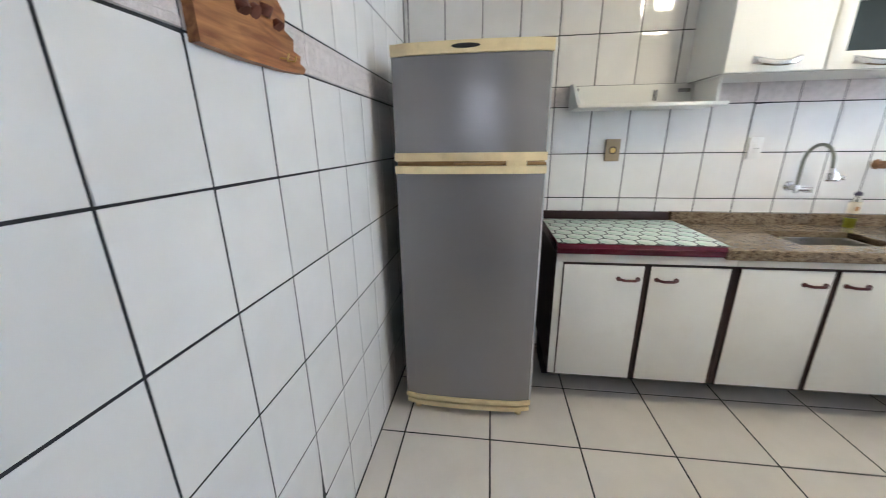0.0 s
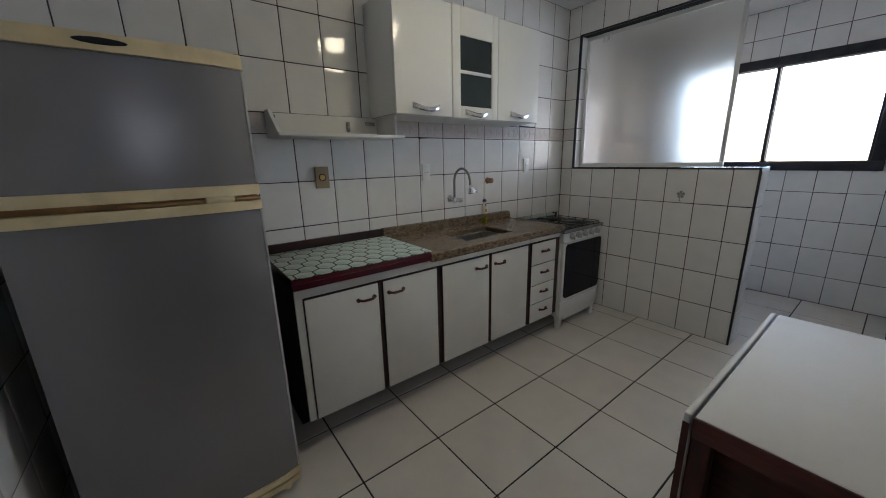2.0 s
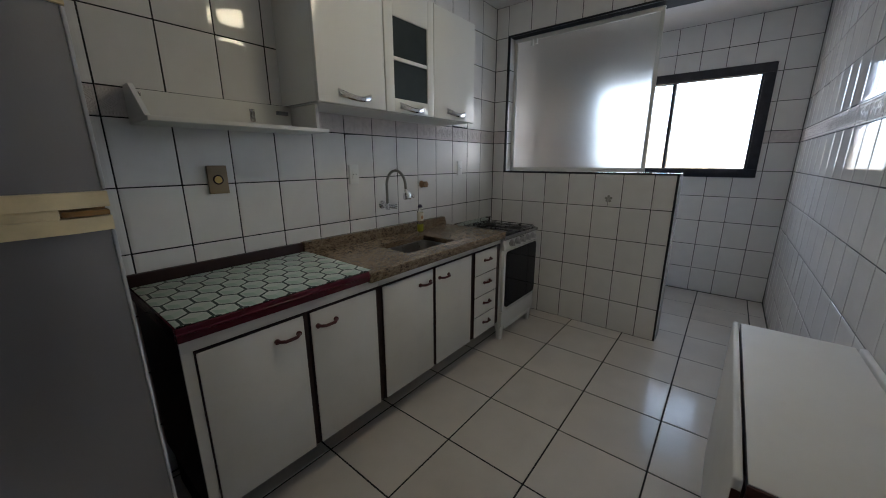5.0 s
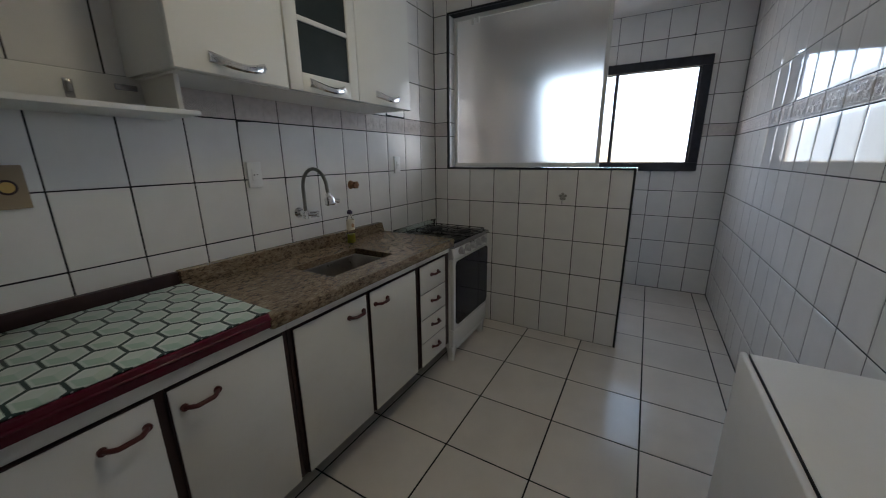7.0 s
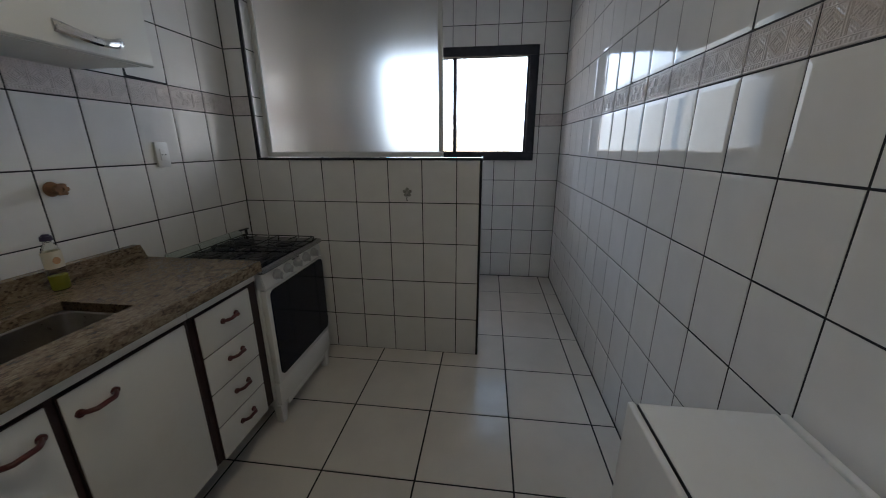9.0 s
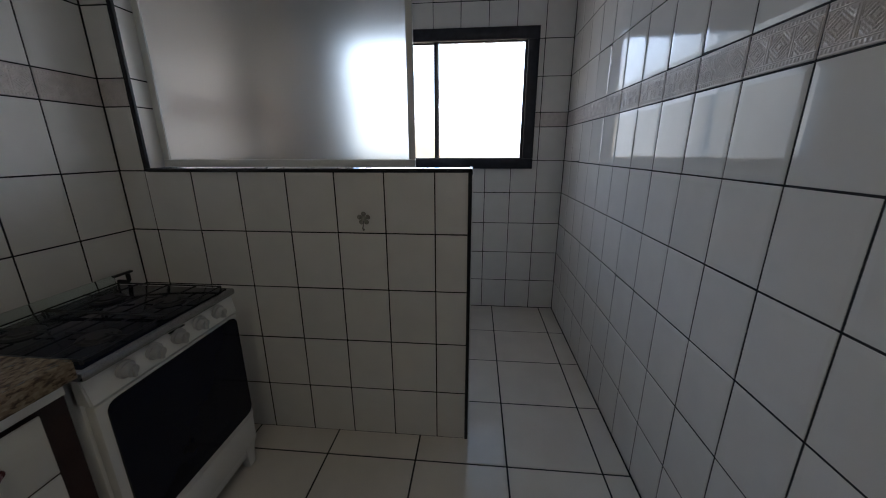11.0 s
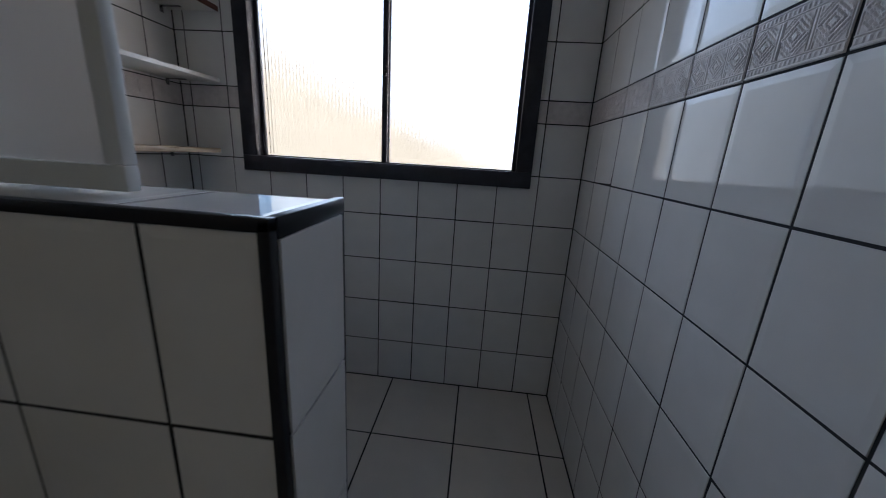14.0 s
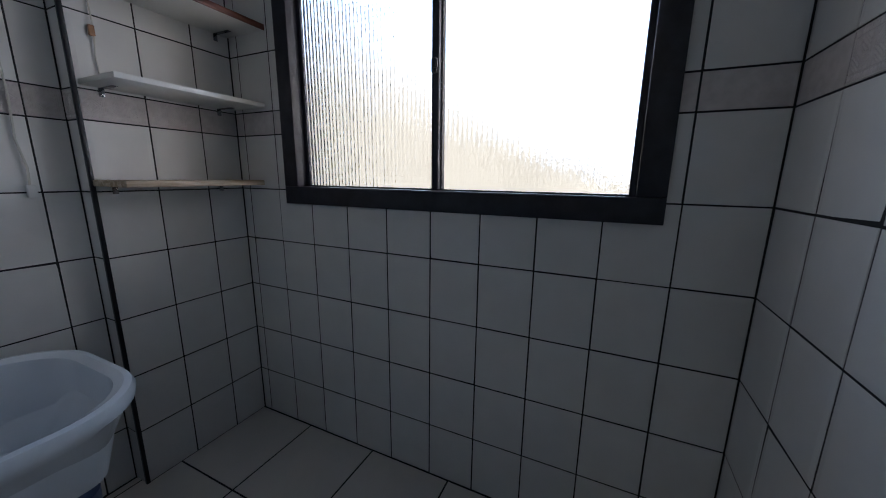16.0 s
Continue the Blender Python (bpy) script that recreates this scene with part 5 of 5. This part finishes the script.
rings = [round_rect(tx - 0.03, ty + 0.03, 0.5, hx * 0.4, hy * 0.4, 0.06, 10), round_rect(tx - 0.02, ty + 0.02, 0.56, hx * 0.54, hy * 0.54, 0.08, 10), round_rect(tx - 0.008, ty + 0.008, 0.66, hx * 0.76, hy * 0.76, 0.09, 10), round_rect(tx, ty, 0.745, hx - 0.022, hy - 0.022, 0.18, 10),
         round_rect(tx, ty, 0.765, hx - 0.004, hy - 0.004, 0.19, 10), round_rect(tx, ty, 0.785, hx, hy, 0.195, 10), round_rect(tx, ty, 0.8, hx - 0.006, hy - 0.006, 0.19, 10), round_rect(tx, ty, 0.803, hx - 0.02, hy - 0.02, 0.18, 10), round_rect(tx, ty, 0.793, hx - 0.04, hy - 0.04, 0.165, 10),
         round_rect(tx, ty, 0.68, hx - 0.05, hy - 0.055, 0.15, 10), round_rect(tx, ty, 0.58, hx - 0.09, hy - 0.1, 0.06, 10), round_rect(tx, ty, 0.56, hx - 0.13, hy - 0.14, 0.05, 10)]
part("basin", loft(bmesh.new(), rings), M_TANK, tub)
bm = loft(bmesh.new(), [round_rect(tx + 0.02, ty + 0.05, z, a, b, 0.06) for z, a, b in ((0, 0.2, 0.15), (0.03, 0.19, 0.14), (0.3, 0.17, 0.13), (0.51, 0.16, 0.18))])
part("pedestal", bm, material("blue_grey_plastic", (0.04, 0.06, 0.13), 0.4, vary=0.1), tub, "dark blue pedestal")

cord = thing("hanging_cord", (3.79, NORTH, 1.25), "old white cord with a small clip hanging on the wall", "cord")
part("string", tube(bmesh.new(), [(3.775, NORTH - 0.006, 1.72), (3.778, NORTH - 0.008, 1.55), (3.772, NORTH - 0.008, 1.42), (3.785, NORTH - 0.01, 1.33), (3.782, NORTH - 0.01, 1.27)], 0.003, 6), M_CORD, cord)
part("clip", boxed(3.772, 3.796, NORTH - 0.018, NORTH - 0.003, 1.232, 1.272, 0.004), M_PLASTIC, cord)
part("nail", rod(bmesh.new(), (3.775, NORTH - 0.001, 1.722), (3.775, NORTH - 0.014, 1.724), 0.003, segments=8), M_STEEL, cord)
cord2 = thing("hanging_cord", (3.98, PILLAR_Y, 1.65), "short white cord hanging at the shelf", "cord")
part("string", tube(bmesh.new(), [(3.985, PILLAR_Y - 0.006, 1.93), (3.99, PILLAR_Y - 0.01, 1.8), (3.982, PILLAR_Y - 0.008, 1.72), (3.986, PILLAR_Y - 0.008, 1.635)], 0.0025, 6), M_CORD, cord2)
part("clip", boxed(3.975, 3.992, PILLAR_Y - 0.014, PILLAR_Y - 0.002, 1.78, 1.815, 0.003), M_RUST, cord2)

# ---- ceiling lamp ----
LX, LY, LZ = 1.31, 1.01, 2.29
lamp = thing("ceiling_lamp", (LX, LY, CEIL), "round white glass ceiling lamp on a short stem, lit", "ceiling lamp")
part("canopy", rod(bmesh.new(), (LX, LY, CEIL - 0.001), (LX, LY, CEIL - 0.025), 0.06, 0.05, 32), M_ALU, lamp)
part("stem", rod(bmesh.new(), (LX, LY, CEIL - 0.0255), (LX, LY, LZ + 0.075), 0.011, segments=16), M_ALU, lamp)
part("holder", rod(bmesh.new(), (LX, LY, LZ + 0.0745), (LX, LY, LZ + 0.056), 0.09, 0.112, 40), M_ALU, lamp)
part("shade", loft(bmesh.new(), [[(LX + r * math.cos(a * math.pi / 18), LY + r * math.sin(a * math.pi / 18), LZ + z) for a in range(36)] for r, z in ((0.11, 0.0555), (0.112, 0.035), (0.1, 0.016), (0.07, 0.004), (0.025, 0.0))]), M_LAMP, lamp, "glowing white glass shade")

# ---- tiles, piece by piece ----
us = steps(0.74, COL, WEST, EAST)
tile_plane(wall_north, plane_facing("-y", NORTH), WEST, PART_X0, 0, CEIL, us, ROWS_Z)
tile_plane(wall_north, plane_facing("-y", NORTH), PART_X1, PILLAR_X, 0, CEIL, steps(3.811, COL, PART_X1, PILLAR_X), ROWS_Z)
tile_plane(wall_pillar, plane_facing("-y", PILLAR_Y), PILLAR_X + 0.009, EAST, 0, CEIL, steps(4.12, COL, PILLAR_X, EAST), ROWS_Z)
tile_plane(wall_pillar, plane_facing("-x", PILLAR_X), -NORTH, -PILLAR_Y - 0.009, 0, CEIL, [-NORTH, -PILLAR_Y], ROWS_Z)
tile_plane(wall_south, plane_facing("+y", SOUTH), -EAST, -DOOR_X1, 0, CEIL, steps(-1.645, 0.2032, -EAST, -DOOR_X1), ROWS_Z, plain=(-EAST, -EAST + 0.2))
tile_plane(wall_south, plane_facing("+y", SOUTH), -DOOR_X1, -WEST, 2.1, CEIL, steps(-1.642, COL, -DOOR_X1, -WEST), ROWS_Z)
tile_plane(wall_west, plane_facing("+x", WEST), SOUTH, NORTH, 0, CEIL, steps(0.39, COL, SOUTH, NORTH), ROWS_Z)
hole = (*flipped((WIN_Y0 + 0.03, WIN_Y1 - 0.03)), WIN_Z0 + 0.03, WIN_Z1 - 0.03)
tile_plane(wall_east, plane_facing("-x", EAST), -PILLAR_Y, -SOUTH, 0, CEIL, steps(-SOUTH, COL, -PILLAR_Y, -SOUTH), ROWS_Z, holes=(hole,), plain=(-NORTH, 0))
us = steps(-0.847, COL, -NORTH, -SOUTH)
opening = (-JAMB_Y - 0.008, -SOUTH + 0.1, PART_TOP - 0.009, LINTEL + 0.008)
tile_plane(wall_partition, plane_facing("-x", PART_X0), -NORTH, -PART_END - 0.009, 0, CEIL, us, ROWS_Z, holes=(opening,))
tile_plane(wall_partition, plane_facing("-x", PART_X0), -PART_END - 0.009, -SOUTH, LINTEL + 0.008, CEIL, us, ROWS_Z)
us = steps(0.847, COL, SOUTH, NORTH)
opening = (SOUTH - 0.1, JAMB_Y, PART_TOP, LINTEL)
tile_plane(wall_partition, plane_facing("+x", PART_X1), PART_END + 0.007, NORTH, 0, CEIL, us, ROWS_Z, holes=(opening,))
tile_plane(wall_partition, plane_facing("+x", PART_X1), SOUTH, PART_END + 0.005, LINTEL, CEIL, us, ROWS_Z)
tile_plane(wall_partition, plane_facing("+y", PART_END), -PART_X1 + 0.01, -PART_X0 - 0.009, 0, PART_TOP - 0.018, [-PART_X1, -PART_X0], ROWS_Z, border=False)
tile_plane(wall_partition, plane_facing("up", PART_TOP), PART_X0 + 0.009, PART_X1, PART_END + 0.007, JAMB_Y, [PART_X0, PART_X1], steps(0.9, 0.25, PART_END, JAMB_Y), border=False)
tile_plane(wall_partition, plane_facing("-y", JAMB_Y), PART_X0 + 0.009, PART_X1, PART_TOP, LINTEL, [PART_X0, PART_X1], ROWS_Z, border=False)
tile_plane(floor, plane_facing("up", 0), WEST, EAST, SOUTH, NORTH, [x for x in steps(1.632, 0.403, WEST, EAST) if x < 4.3] + [EAST], steps(1.332, 0.403, SOUTH, NORTH), mat=M_FLOOR, tilt=0.05, border=False, rim=(0.004, 0.0006), name="floor_tile", joint=0.0065)
tile_plane(floor, plane_facing("up", 0), -1.35, 1.35, -1.85, SOUTH, steps(1.632, 0.403, -1.35, 1.35), steps(1.332, 0.403, -1.85, SOUTH), mat=M_FLOOR, tilt=0.05, border=False, rim=(0.004, 0.0006), name="floor_tile", joint=0.0065)
